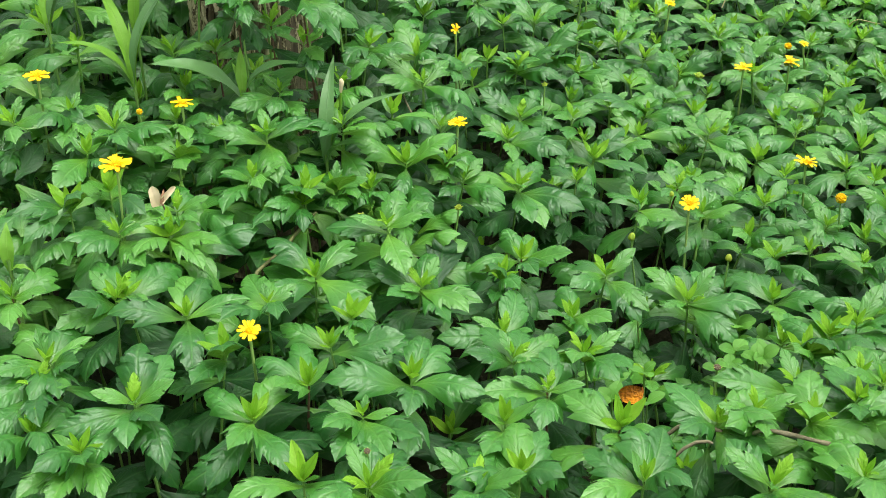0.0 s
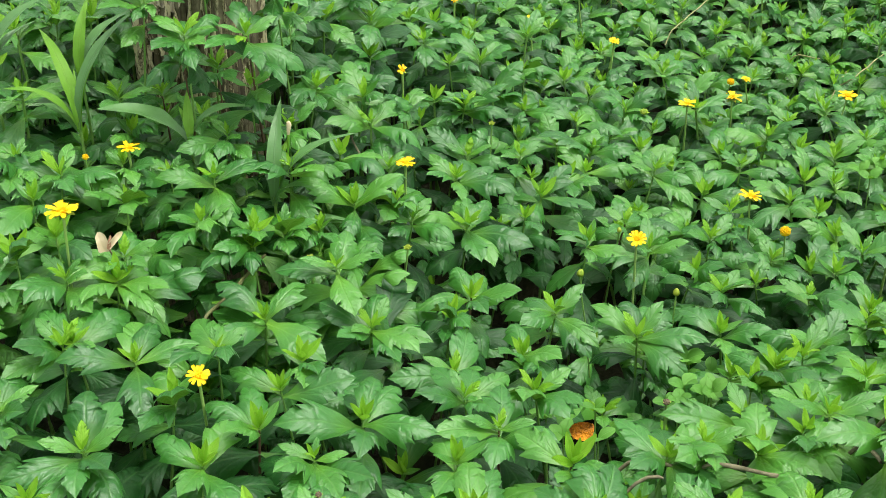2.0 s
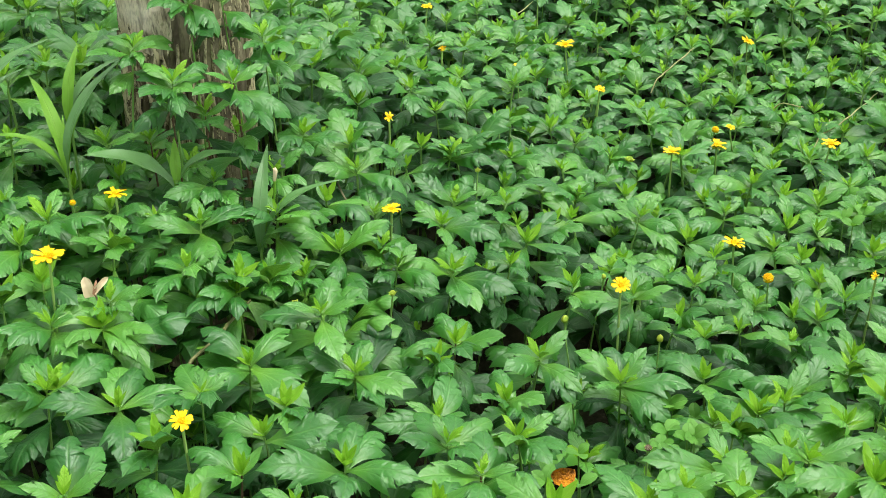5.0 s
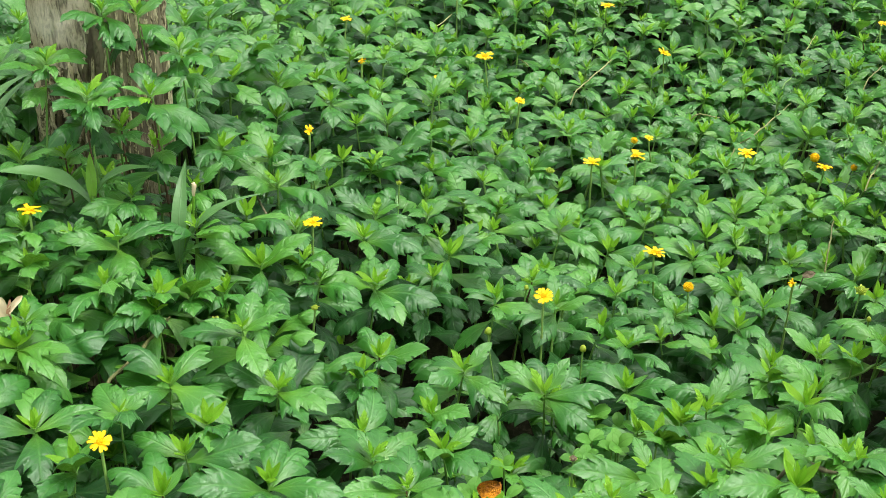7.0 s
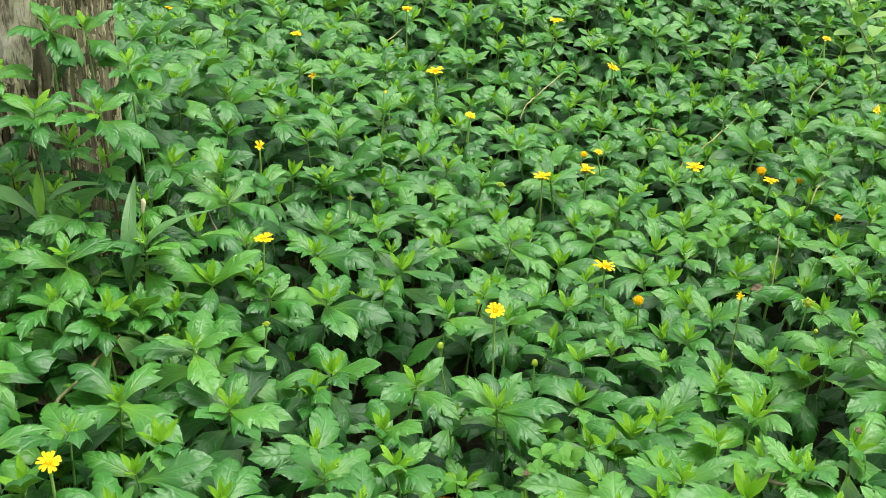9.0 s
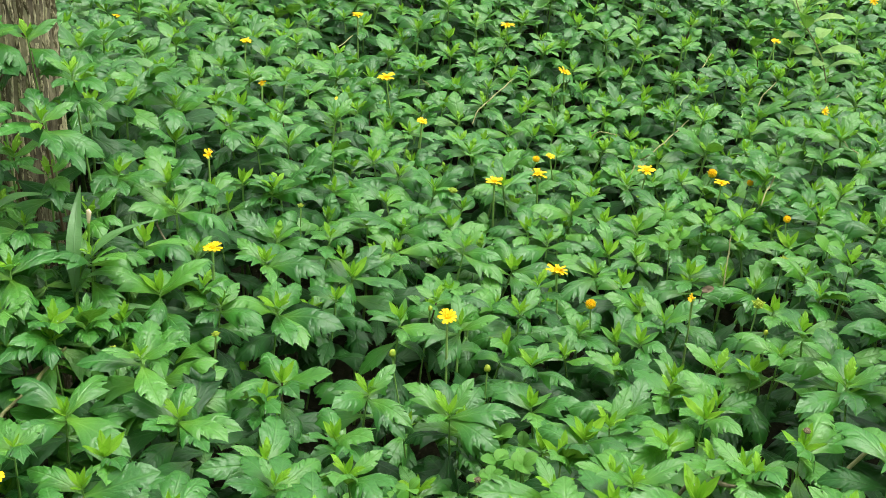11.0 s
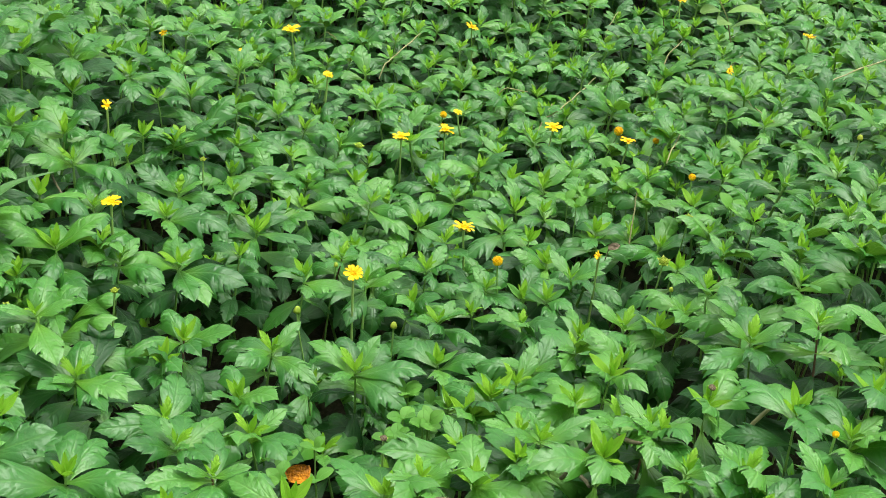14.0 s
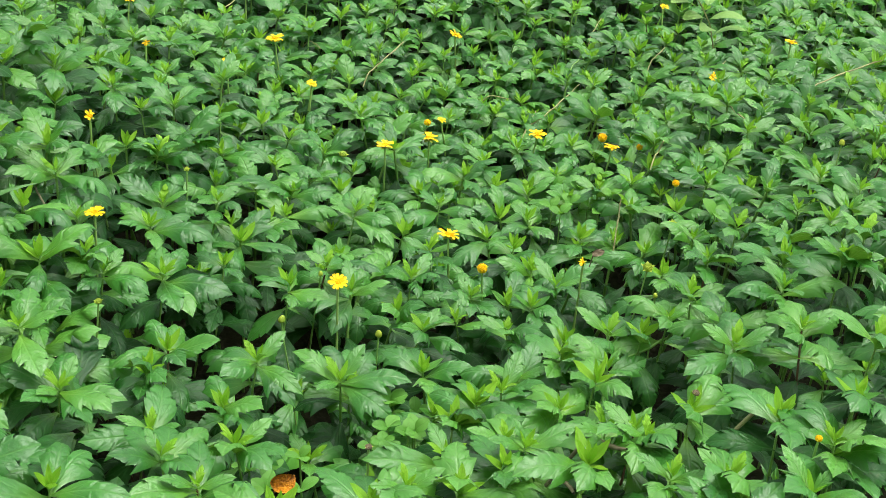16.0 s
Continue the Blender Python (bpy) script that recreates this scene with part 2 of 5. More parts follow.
HALFLOBED = [(a, (b + d) / 2, (c + e) / 2) for (a, b, c), (_, d, e) in zip(LOBED, TOOTHED)]


def blade_grid(shape, fold, arch, curl, wavy, seed, fine=True):
    """A leaf of length 1 along +x, its upper side up: folded along the rib, arched, its tip level with its base."""
    rng = random.Random(seed)
    rows = shape if fine else [shape[k] for k in (0, 2, 4, 6, 9, 10, 12, 14, 16, 19)]
    cols = (-1, -.5, 0, .5, 1) if fine else (-1, 0, 1)
    out, uv = np.zeros((len(rows), len(cols), 3)), np.zeros((len(rows), len(cols), 2))
    phase = rng.uniform(0, 6)
    for i, (vm, ve, w) in enumerate(rows):
        for j, s in enumerate(cols):
            v = vm + (ve - vm) * abs(s) ** 1.3
            side = w * s * (1 + 0.10 * math.sin(3 * vm + phase + (1 if s > 0 else 4)))
            z = arch * 5 * v ** 1.5 * (1 - v) + fold * abs(side) - curl * (side * side) * 4
            z += wavy * math.sin(11 * v + phase + 2.5 * s) * abs(s) * min(1, w * 6)
            if abs(s) == .5:
                z += 0.10 * w
            out[i, j] = (v, side + 0.02 * math.sin(2.5 * v + phase) * v * (1 - v) * 4, z)
            uv[i, j] = (0.5 + 0.5 * s * min(1, w * 4.5), v)
    return out, uv


STYLES = [(LOBED, .30, .13, .7, .018), (HALFLOBED, .22, .19, .9, .022), (LOBED, .38, .10, .6, .016), (HALFLOBED, .26, .16, .9, .020),
          (LOBED, .42, .09, .6, .014), (TOOTHED, .40, .07, .5, .012), (HALFLOBED, .16, .23, 1.0, .024), (LOBED, .26, .17, .5, .020),
          (LANCE, .55, -.03, .3, .010)]
BLADES = [blade_grid(*s, k) for k, s in enumerate(STYLES)]
ROUGH_BLADES = [blade_grid(*s, k, False) for k, s in enumerate(STYLES)]
COARSE_BLADES = [(g[::2].copy(), u[::2].copy()) for g, u in ROUGH_BLADES]
LEAF = {c: [grid_mesh("leaf", g, u, m) for g, u in BLADES] for c, m in (("old", leaf_old_shaded), ("full", leaf_full), ("fresh", leaf_fresh), ("young", leaf_young))}


def tube_arrays(points, radii, sides=6):
    """Rings round a line of places, as an open tube with closed tips."""
    points = [Vector(p) for p in points]
    verts, quads = [], []
    for i, p in enumerate(points):
        ahead = (points[min(i + 1, len(points) - 1)] - points[max(i - 1, 0)]).normalized()
        a = ahead.orthogonal().normalized() if i == 0 else (a - ahead * a.dot(ahead)).normalized()
        b = ahead.cross(a)
        for k in range(sides):
            ang = 2 * math.pi * k / sides
            verts.append(p + radii[i] * (a * math.cos(ang) + b * math.sin(ang)))
    for i in range(len(points) - 1):
        for k in range(sides):
            k2 = (k + 1) % sides
            quads.append((i * sides + k, i * sides + k2, (i + 1) * sides + k2, (i + 1) * sides + k))
    return np.array([tuple(v) for v in verts]), np.array(quads)


def tube(name, points, radii, material, sides=6):
    v, q = tube_arrays(points, radii, sides)
    return raw_mesh(name, v, q, np.zeros((len(v), 2)), [material])


def child(name, mesh, parent, m=None, label=""):
    ob = new(name, mesh)
    ob.parent = parent
    if m is not None:
        ob.matrix_basis = m
    if label:
        ob["label"] = label
    return ob


def part(name, bm, material, parent, label=""):
    me = bpy.data.meshes.new(name)
    bm.to_mesh(me)
    bm.free()
    me.materials.append(material)
    for p in me.polygons:
        p.use_smooth = True
    return child(name, me, parent, None, label)


# stems of height 1, with thicker joints where leaves sit
STEM = [tube("stem", [(0.02 * math.sin(5 * k / 8 + s) * (1 - k / 8), 0.02 * math.cos(4 * k / 8 + s) * (1 - k / 8), k / 8) for k in range(9)],
             [0.0105, .010, .0098, .0115, .009, .0088, .0105, .0085, .006], stem_green, 5) for s in range(3)]
STEM_BROWN = [tube("stem", [(0.02 * math.sin(5 * k / 8 + s) * (1 - k / 8), 0.02 * math.cos(4 * k / 8 + s) * (1 - k / 8), k / 8) for k in range(9)],
                   [0.0105, .010, .0098, .0115, .009, .0088, .0105, .0085, .006], stem_brown, 5) for s in range(3)]

# ---- the lie of the plants: soft hills in the height of the carpet ----
HILLS = [(-0.60, 0.60, -0.005), (-0.20, 0.60, 0.029), (0.20, 0.60, 0.050), (0.60, 0.60, 0.140), (1.00, 0.60, 0.118), (1.40, 0.60, 0.022), (-0.60, 1.05, 0.036), (-0.20, 1.05, 0.056), (0.20, 1.05, -0.121), (0.60, 1.05, -0.058), (1.00, 1.05, 0.099), (1.40, 1.05, 0.044), (-0.60, 1.50, 0.023), (-0.20, 1.50, 0.078), (0.20, 1.50, 0.030)]
HILLS += [(0.60, 1.50, -0.079), (1.00, 1.50, 0.026), (1.40, 1.50, 0.070), (-0.60, 1.95, 0.003), (-0.20, 1.95, 0.007), (0.20, 1.95, -0.023), (0.60, 1.95, -0.079), (1.00, 1.95, -0.069), (1.40, 1.95, -0.003), (-0.60, 2.40, -0.001), (-0.20, 2.40, -0.012), (0.20, 2.40, -0.006), (0.60, 2.40, 0.026), (1.00, 2.40, -0.040), (1.40, 2.40, -0.047)]


def carpet_height(x, y):
    return 0.27 + sum(h * math.exp(-((x - a) ** 2 + (y - b) ** 2) / 0.2312) for a, b, h in HILLS)


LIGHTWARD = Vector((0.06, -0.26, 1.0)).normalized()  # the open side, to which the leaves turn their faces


def leaf_pose(yaw, pitch, length, roll=0.0, wide=1.0, lift=(0, 0, 0)):
    """From the leaf's own frame to its plant's: it points to yaw and pitch (degrees), its face to the light."""
    p, q = radians(yaw), radians(pitch)
    d = Vector((math.cos(p) * math.cos(q), math.sin(p) * math.cos(q), math.sin(q)))
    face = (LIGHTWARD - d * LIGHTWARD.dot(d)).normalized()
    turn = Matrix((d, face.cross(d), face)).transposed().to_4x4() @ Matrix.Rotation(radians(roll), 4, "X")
    return Matrix.Translation(lift) @ turn @ Matrix.Diagonal((length, length * wide, length, 1))


# ---- ground ----
def ground():
    rng = np.random.default_rng(3)
    inner = np.linspace(-3.0, 5.0, 81)
    xs = np.r_[-3000, -300, -40, -8, inner, 12, 50, 300, 3000]
    ys = np.r_[-3000, -300, -40, -8, inner, 12, 50, 300, 3000]
    g = np.zeros((len(xs), len(ys), 3))
    g[..., 0], g[..., 1] = xs[:, None], ys[None]
    rough = np.zeros(g.shape[:2])
    rough[4:-4, 4:-4] = rng.normal(0, 0.006, (81, 81))
    g[..., 2] = rough
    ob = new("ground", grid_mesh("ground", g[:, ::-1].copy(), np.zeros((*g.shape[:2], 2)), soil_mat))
    tagged(ob, "dark bare soil under a carpet of plants", "ground", kind="structure")


ground()

# ---- the creeping daisy plants ----
PLACED, HEADS = [], []
TREE = (-0.230, 1.465)
dice = random.Random(11)


def plan_of(x, y, z, blades, rng, lower=3, fresh=.34):
    """The leaves of one shoot whose tip is at (x, y, z): kind of leaf, style and pose, round a stem that rises from the soil."""
    lean = Vector((rng.uniform(-.05, .05), rng.uniform(-.05, .05), 0))
    foot = Vector((x, y, 0)) + lean
    top = Vector((x, y, z))
    up = (top - foot).normalized()
    leaves = []
    # left of and before the trunk, lighter leaf kinds make up for missing light
    lightened = -.5 < x < -.02 and .95 < y < (1.5 if x < -.24 else 1.22)
    if lightened and fresh < .6:
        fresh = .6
    # right of and behind the trunk, fewer fresh leaves: shade put into the colour
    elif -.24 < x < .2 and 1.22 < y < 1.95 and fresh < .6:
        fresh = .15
    main = blades[0][0] if blades else rng.uniform(0, 360)
    for yaw, pitch, length in blades:
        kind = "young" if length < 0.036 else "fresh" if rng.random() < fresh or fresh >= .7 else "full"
        leaves.append((kind, rng.randrange(8), leaf_pose(yaw, pitch, length, rng.uniform(-18, 18), rng.uniform(.84, 1.08), tuple(top - up * rng.uniform(0.002, 0.010)))))
    size, open_heart = rng.uniform(.8, 1.2), rng.random() < .55
    for k in range(3):
        for s in (0, 180):
            if open_heart:
                kind, style = ("fresh", "fresh" if rng.random() < .4 else "young", "young")[k], (5, 4, 8)[k]
                length, pitch, wide = (.038, .024, .016)[k] * size, (26, 46, 66)[k], (.85, .8, .9)[k]
            else:
                kind, style = ("fresh" if rng.random() < .5 else "young", "young", "young")[k], (8, 8, 8)[k]
                length, pitch, wide = (.025, .022, .017)[k] * size, (42, 58, 74)[k], (1.1, 1.05, .9)[k]
            leaves.append((kind, style, leaf_pose(main + 90 * (1 - k) + s + rng.uniform(-16, 16), pitch + rng.uniform(-10, 8), length * rng.uniform(.85, 1.1),
                                                  rng.uniform(-12, 12), wide, tuple(top + up * 0.002 * k))))
    down = 0.026
    # lower pairs mostly take the deepened old-leaf colour, as shade under the tips
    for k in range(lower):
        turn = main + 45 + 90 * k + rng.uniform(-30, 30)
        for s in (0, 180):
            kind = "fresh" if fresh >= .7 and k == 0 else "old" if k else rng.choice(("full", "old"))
            # the upper lower pairs go a step lighter there, lifting the shaded gaps
            if lightened and k < 2:
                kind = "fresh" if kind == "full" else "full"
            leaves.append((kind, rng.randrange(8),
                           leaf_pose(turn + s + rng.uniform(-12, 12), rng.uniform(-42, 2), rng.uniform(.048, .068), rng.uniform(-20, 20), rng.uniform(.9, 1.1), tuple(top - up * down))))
        down += rng.uniform(.022, .034)
    return foot, top, leaves


def stem_pose(foot, top):
    d = top - foot
    turn = Vector((0, 0, 1)).rotation_difference(d).to_matrix().to_4x4()
    return turn @ Matrix.Diagonal((0.14, 0.14, d.length, 1))


def plant(x, y, z, *blades, lower=4, fresh=.34, brown=False):
    """One rooted shoot as a thing of its own: a stem, and each leaf."""
    foot, top, leaves = plan_of(x, y, z, blades, dice, lower, fresh)
    PLACED.append((x, y))
    root = new("creeping_daisy_plant")
    root.matrix_basis = Matrix.Translation(foot)
    label = "glossy green creeping daisy shoot with toothed lobed leaves"
    if fresh > .7:
        label = "light yellow-green creeping daisy shoot with young toothed leaves"
    elif abs(x - TREE[0]) < .16 and 1.2 < y < 1.42:
        label = "tall green creeping daisy shoot growing against the tree trunk"
    tagged(root, label, "plant", "creeping daisy plants")
    child("stem", dice.choice(STEM_BROWN if brown or dice.random() > .93 else STEM), root, stem_pose(foot, top))
    for kind, style, m in leaves:
        child("leaf", LEAF[kind][style], root, Matrix.Translation(-foot) @ m)
    return root


plant(0.466, 0.571, 0.430, (-148, 36, 0.060), (75, -4, 0.057), (-79, 32, 0.060))
plant(0.431, 0.614, 0.412, (-131, 24, 0.059), (72, -9, 0.057), (47, 0, 0.057), (-119, 37, 0.061))
plant(0.507, 0.615, 0.435, (103, -4, 0.057), (78, 1, 0.058), (-79, 39, 0.061), (-64, 25, 0.059), (-94, 9, 0.061), (-124, 21, 0.060))
plant(0.281, 0.619, 0.372, (108, -13, 0.057), (90, -14, 0.057), (-105, 27, 0.060), (-74, 24, 0.059), fresh=0.95)
plant(0.143, 0.645, 0.344, (-148, 18, 0.059), (94, 3, 0.057), (69, 8, 0.059), (-60, 40, 0.061), (134, -1, 0.056))
plant(0.028, 0.646, 0.336, (-109, 32, 0.059), (82, -11, 0.057), (-71, 30, 0.059))
plant(-0.046, 0.647, 0.334, (-138, 24, 0.059), (91, -2, 0.057), (-24, 31, 0.057), (66, -4, 0.057))
plant(-0.092, 0.654, 0.334, (-147, 13, 0.060), (-48, 20, 0.059))
plant(0.550, 0.659, 0.438, (-131, 28, 0.060), (79, -7, 0.057), (57, -11, 0.057), (-100, 16, 0.060))
plant(0.060, 0.664, 0.334, (-158, 17, 0.059), (90, 0, 0.058), (68, 3, 0.057), (-53, 42, 0.060), (131, -5, 0.056))
plant(0.497, 0.668, 0.419, (111, 2, 0.057), (86, -8, 0.058), (63, -11, 0.057), (-114, 17, 0.060))
plant(-0.253, 0.681, 0.335, (-112, 30, 0.059), (-69, 36, 0.061), (-96, 6, 0.061), (-123, 9, 0.061), (-62, 11, 0.060))
plant(-0.292, 0.700, 0.336, (-115, 18, 0.060), (83, -11, 0.057), (-67, 27, 0.060))
plant(0.274, 0.712, 0.343, (77, 9, 0.059), (-92, 9, 0.061), (-57, 19, 0.059), (-112, 42, 0.061), fresh=0.95)
plant(-0.136, 0.721, 0.332, (138, 0, 0.056), (70, 4, 0.057), (-99, 22, 0.060), (-59, 3, 0.062), (-113, -9, 0.066))
plant(0.412, 0.723, 0.372, (-150, 34, 0.060), (-79, 35, 0.060), (-114, 14, 0.060), (-68, -2, 0.063), fresh=0.95)
plant(0.606, 0.724, 0.437, (-123, 32, 0.060), (-88, 18, 0.060))
plant(0.209, 0.725, 0.329, (-134, 26, 0.059), (124, 7, 0.058), (39, 8, 0.058), (-41, 39, 0.059), (82, -12, 0.057), (-77, 0, 0.062), (-58, 18, 0.060))
plant(0.138, 0.726, 0.323, (-64, 33, 0.060), (134, 1, 0.057), (-97, 18, 0.059), fresh=0.95)
plant(0.459, 0.727, 0.385, (36, -1, 0.057), (-92, 9, 0.060), (-124, 33, 0.060), (44, 8, 0.059), fresh=0.95)
plant(0.314, 0.730, 0.344, (99, -4, 0.057), (72, -5, 0.056), (-109, 28, 0.060), (-82, 9, 0.060))
plant(0.052, 0.731, 0.321, (102, -14, 0.057), (76, -12, 0.057), (-109, 23, 0.060))
plant(-0.055, 0.731, 0.326, (-106, 10, 0.061), (-68, 12, 0.060), (-37, 21, 0.059), (-122, 33, 0.060))
plant(-0.225, 0.733, 0.336, (108, -6, 0.057), (96, 16, 0.061), (73, 7, 0.058), (-57, 26, 0.059), (-109, -3, 0.064), (-150, 5, 0.063), (-83, 13, 0.060), (-61, -9, 0.066))
plant(-0.300, 0.748, 0.339, (-118, 0, 0.062), (-72, 15, 0.060))
plant(-0.099, 0.769, 0.326, (146, 6, 0.056), (105, 2, 0.058), (-115, 38, 0.060))
plant(-0.300, 0.776, 0.340, (131, 1, 0.057), (87, 2, 0.058), (-43, 36, 0.059), (-123, 0, 0.063), (-67, 13, 0.060), (-89, 16, 0.059))
plant(0.333, 0.784, 0.325, (87, -13, 0.058), (57, -11, 0.057), (71, -9, 0.057), fresh=0.95)
plant(0.088, 0.787, 0.306, (84, 8, 0.059), (-162, 17, 0.059), (-36, 23, 0.059), (-100, 14, 0.060))
plant(-0.020, 0.792, 0.315, (-168, 14, 0.073), (-21, 8, 0.065), (82, 2, 0.057), (60, 1, 0.057), (-92, 17, 0.060), (100, -14, 0.057))
plant(-0.168, 0.802, 0.332, (111, -7, 0.057), (-106, 18, 0.060), (-79, 43, 0.062))
plant(0.598, 0.811, 0.396, (90, -12, 0.058), (71, -2, 0.058), (30, 2, 0.057), (-98, 7, 0.061), (-140, 24, 0.060), fresh=0.95)
plant(-0.087, 0.827, 0.319, (145, 3, 0.056), (1, 16, 0.063))
plant(0.549, 0.829, 0.369, (70, 5, 0.058), (-158, 0, 0.063), (-62, 34, 0.060), (-111, 13, 0.060))
plant(0.396, 0.829, 0.318, (-146, 12, 0.060), (-137, 34, 0.060), (49, -10, 0.057), (-100, 6, 0.061), (92, -10, 0.058), fresh=0.95)
plant(0.064, 0.844, 0.294, (-151, 33, 0.058), (117, -2, 0.057), (46, 1, 0.057), (80, -9, 0.057), (-65, 26, 0.059))
plant(-0.206, 0.846, 0.336, (-167, 13, 0.064), (22, 6, 0.055), (100, 6, 0.058), (-77, -9, 0.066), (83, 0, 0.058))
plant(-0.349, 0.854, 0.347, (71, 0, 0.058), (-74, 13, 0.060), (-119, 42, 0.061), (-110, 16, 0.059), fresh=0.95)
plant(-0.265, 0.856, 0.343, (-129, 8, 0.061), (-123, 37, 0.060))
plant(0.314, 0.866, 0.284, (-119, 39, 0.060), (-75, 26, 0.060), (-84, 45, 0.062))
plant(0.126, 0.866, 0.281, (-50, 23, 0.059), (-110, 36, 0.060), (-67, 17, 0.060))
plant(-0.143, 0.874, 0.326, (115, 3, 0.058), (-128, 25, 0.059), (-73, 26, 0.059), (82, -11, 0.057))
plant(-0.073, 0.877, 0.312, (115, -6, 0.056), (-72, 27, 0.059), (-86, 20, 0.060))
plant(0.449, 0.880, 0.307, (-141, 33, 0.060), (-77, 22, 0.060), (71, -8, 0.057), fresh=0.95)
plant(0.351, 0.914, 0.267, (114, -5, 0.057), (-64, 21, 0.060), (87, -8, 0.057), (128, -6, 0.056))
plant(-0.108, 0.934, 0.316, (142, 15, 0.063), (56, 9, 0.059), (-133, 14, 0.060), (-41, -7, 0.074))
plant(0.382, 0.936, 0.262, (-55, 37, 0.060), (-74, 16, 0.060))
plant(0.656, 0.936, 0.357, (-173, 5, 0.066), (-166, 18, 0.059), (-17, 16, 0.062), (81, -3, 0.057), (-120, 13, 0.061))
plant(0.721, 0.947, 0.380, (-122, 32, 0.061), (-90, 24, 0.060), (-103, 39, 0.061))
plant(-0.281, 0.948, 0.350, (-134, 23, 0.059), (58, -7, 0.056), (110, -11, 0.057), (-113, 14, 0.060), (-57, 7, 0.061))
plant(-0.015, 0.952, 0.291, (147, 14, 0.060), (-124, 30, 0.060), (81, 7, 0.059), (-64, 7, 0.061), (-46, 6, 0.062), (-23, 7, 0.062))
plant(0.125, 0.954, 0.257, (-125, 39, 0.061), (95, -4, 0.057), (-55, 29, 0.060), (-71, 11, 0.060))
plant(-0.239, 0.957, 0.344, (103, -10, 0.057), (-28, 13, 0.060), (78, -5, 0.057), (-53, 1, 0.063), (-109, 15, 0.059))
plant(0.538, 0.978, 0.286, (-129, 37, 0.061), (65, -12, 0.058))
plant(-0.331, 0.978, 0.357, (-133, 21, 0.059), (77, -1, 0.057), (-58, 40, 0.060), (-117, 5, 0.061))
plant(0.768, 0.987, 0.382, (-133, 29, 0.060), (-83, 23, 0.059), (74, -11, 0.058))
plant(0.574, 0.997, 0.290, (121, 1, 0.057), (-126, 24, 0.060), (-77, 33, 0.060), (-85, 3, 0.062), (64, -4, 0.057), (-58, 11, 0.060), fresh=0.95)
plant(0.468, 1.005, 0.250, (112, 1, 0.057), (-90, 15, 0.060), (-97, 40, 0.062), (-125, 15, 0.060))
plant(0.061, 1.009, 0.263, (-107, 44, 0.062), (-74, 26, 0.060), (-100, 18, 0.060))
plant(0.522, 1.019, 0.260, (61, -6, 0.057), (-128, 22, 0.060))
plant(0.709, 1.026, 0.336, (73, 14, 0.058), (168, 16, 0.058), (-119, 7, 0.045), (-28, 15, 0.069), (-137, 32, 0.060), (67, -9, 0.057))
plant(0.248, 1.031, 0.220, (137, 16, 0.061), (132, -7, 0.056), (95, 9, 0.058), (70, 5, 0.058), (-19, 9, 0.072), (-49, -9, 0.067))
plant(0.619, 1.041, 0.288, (82, 1, 0.057), (-73, 27, 0.060), (-131, 34, 0.060))
plant(0.337, 1.048, 0.212, (91, -5, 0.057), (128, 2, 0.057), (-27, 25, 0.058), (-99, 16, 0.060))
plant(-0.038, 1.058, 0.292, (114, -8, 0.057), (92, -5, 0.057), (65, -3, 0.057), (-79, 13, 0.060), (-45, 33, 0.059), (-99, 10, 0.060))
plant(0.083, 1.061, 0.251, (-152, 7, 0.062), (-21, 26, 0.058), (-76, 21, 0.060), (104, 6, 0.058), (77, -2, 0.057))
plant(-0.179, 1.067, 0.337, (108, 6, 0.058), (58, 0, 0.057), (86, 10, 0.060), (130, -6, 0.056), (-110, 1, 0.062), (-72, 25, 0.060))
plant(0.170, 1.069, 0.225, (117, -12, 0.057), (-136, 16, 0.060), (66, -13, 0.057), (-52, -2, 0.064), (-62, -11, 0.067))
plant(-0.130, 1.073, 0.323, (97, 3, 0.058), (-108, 35, 0.060), (-77, 28, 0.059), (-112, 17, 0.060))
plant(0.790, 1.078, 0.350, (36, -2, 0.057), (-87, 19, 0.060), (-124, 15, 0.060))
plant(-0.250, 1.081, 0.354, (-129, 33, 0.059), (-65, 43, 0.061), (-72, 23, 0.060))
plant(0.741, 1.083, 0.325, (82, -5, 0.057), (-132, 26, 0.060), (-89, 40, 0.061), (-103, 13, 0.060))
plant(-0.102, 1.087, 0.315, (99, -5, 0.057), (-68, 43, 0.062), (-62, 26, 0.059), (-82, 14, 0.060))
plant(-0.318, 1.111, 0.367, (163, 11, 0.062), (-16, 11, 0.063), (-126, 7, 0.061), (-65, 14, 0.060))
plant(-0.417, 1.112, 0.373, (68, 3, 0.057), (116, -14, 0.057), (-72, 17, 0.059))
plant(0.452, 1.126, 0.200, (-117, 32, 0.060), (-65, 33, 0.060), (90, -13, 0.057), (-97, 13, 0.060))
plant(0.684, 1.134, 0.276, (-147, 27, 0.059), (-84, 32, 0.060), (74, -8, 0.057), (-118, 9, 0.061))
plant(-0.218, 1.140, 0.352, (-134, 26, 0.059), (80, -13, 0.057), (103, -14, 0.057))
plant(-0.264, 1.144, 0.362, (-105, 4, 0.061), (119, 1, 0.045), (-43, 27, 0.059), (-69, 12, 0.060))
plant(0.798, 1.155, 0.321, (92, -41, 0.050), (138, -12, 0.050), (-159, 19, 0.051), (-74, 24, 0.052), (58, -10, 0.049))
plant(0.367, 1.162, 0.185, (122, -9, 0.056), (-65, 43, 0.061), (-49, 4, 0.062), (-113, 22, 0.060))
plant(-0.148, 1.173, 0.336, (-179, 17, 0.057), (105, -9, 0.057), (-82, 17, 0.059), (-123, 24, 0.059))
plant(0.501, 1.185, 0.193, (98, -10, 0.048), (80, 8, 0.051), (-73, 19, 0.052), (-101, 8, 0.053))
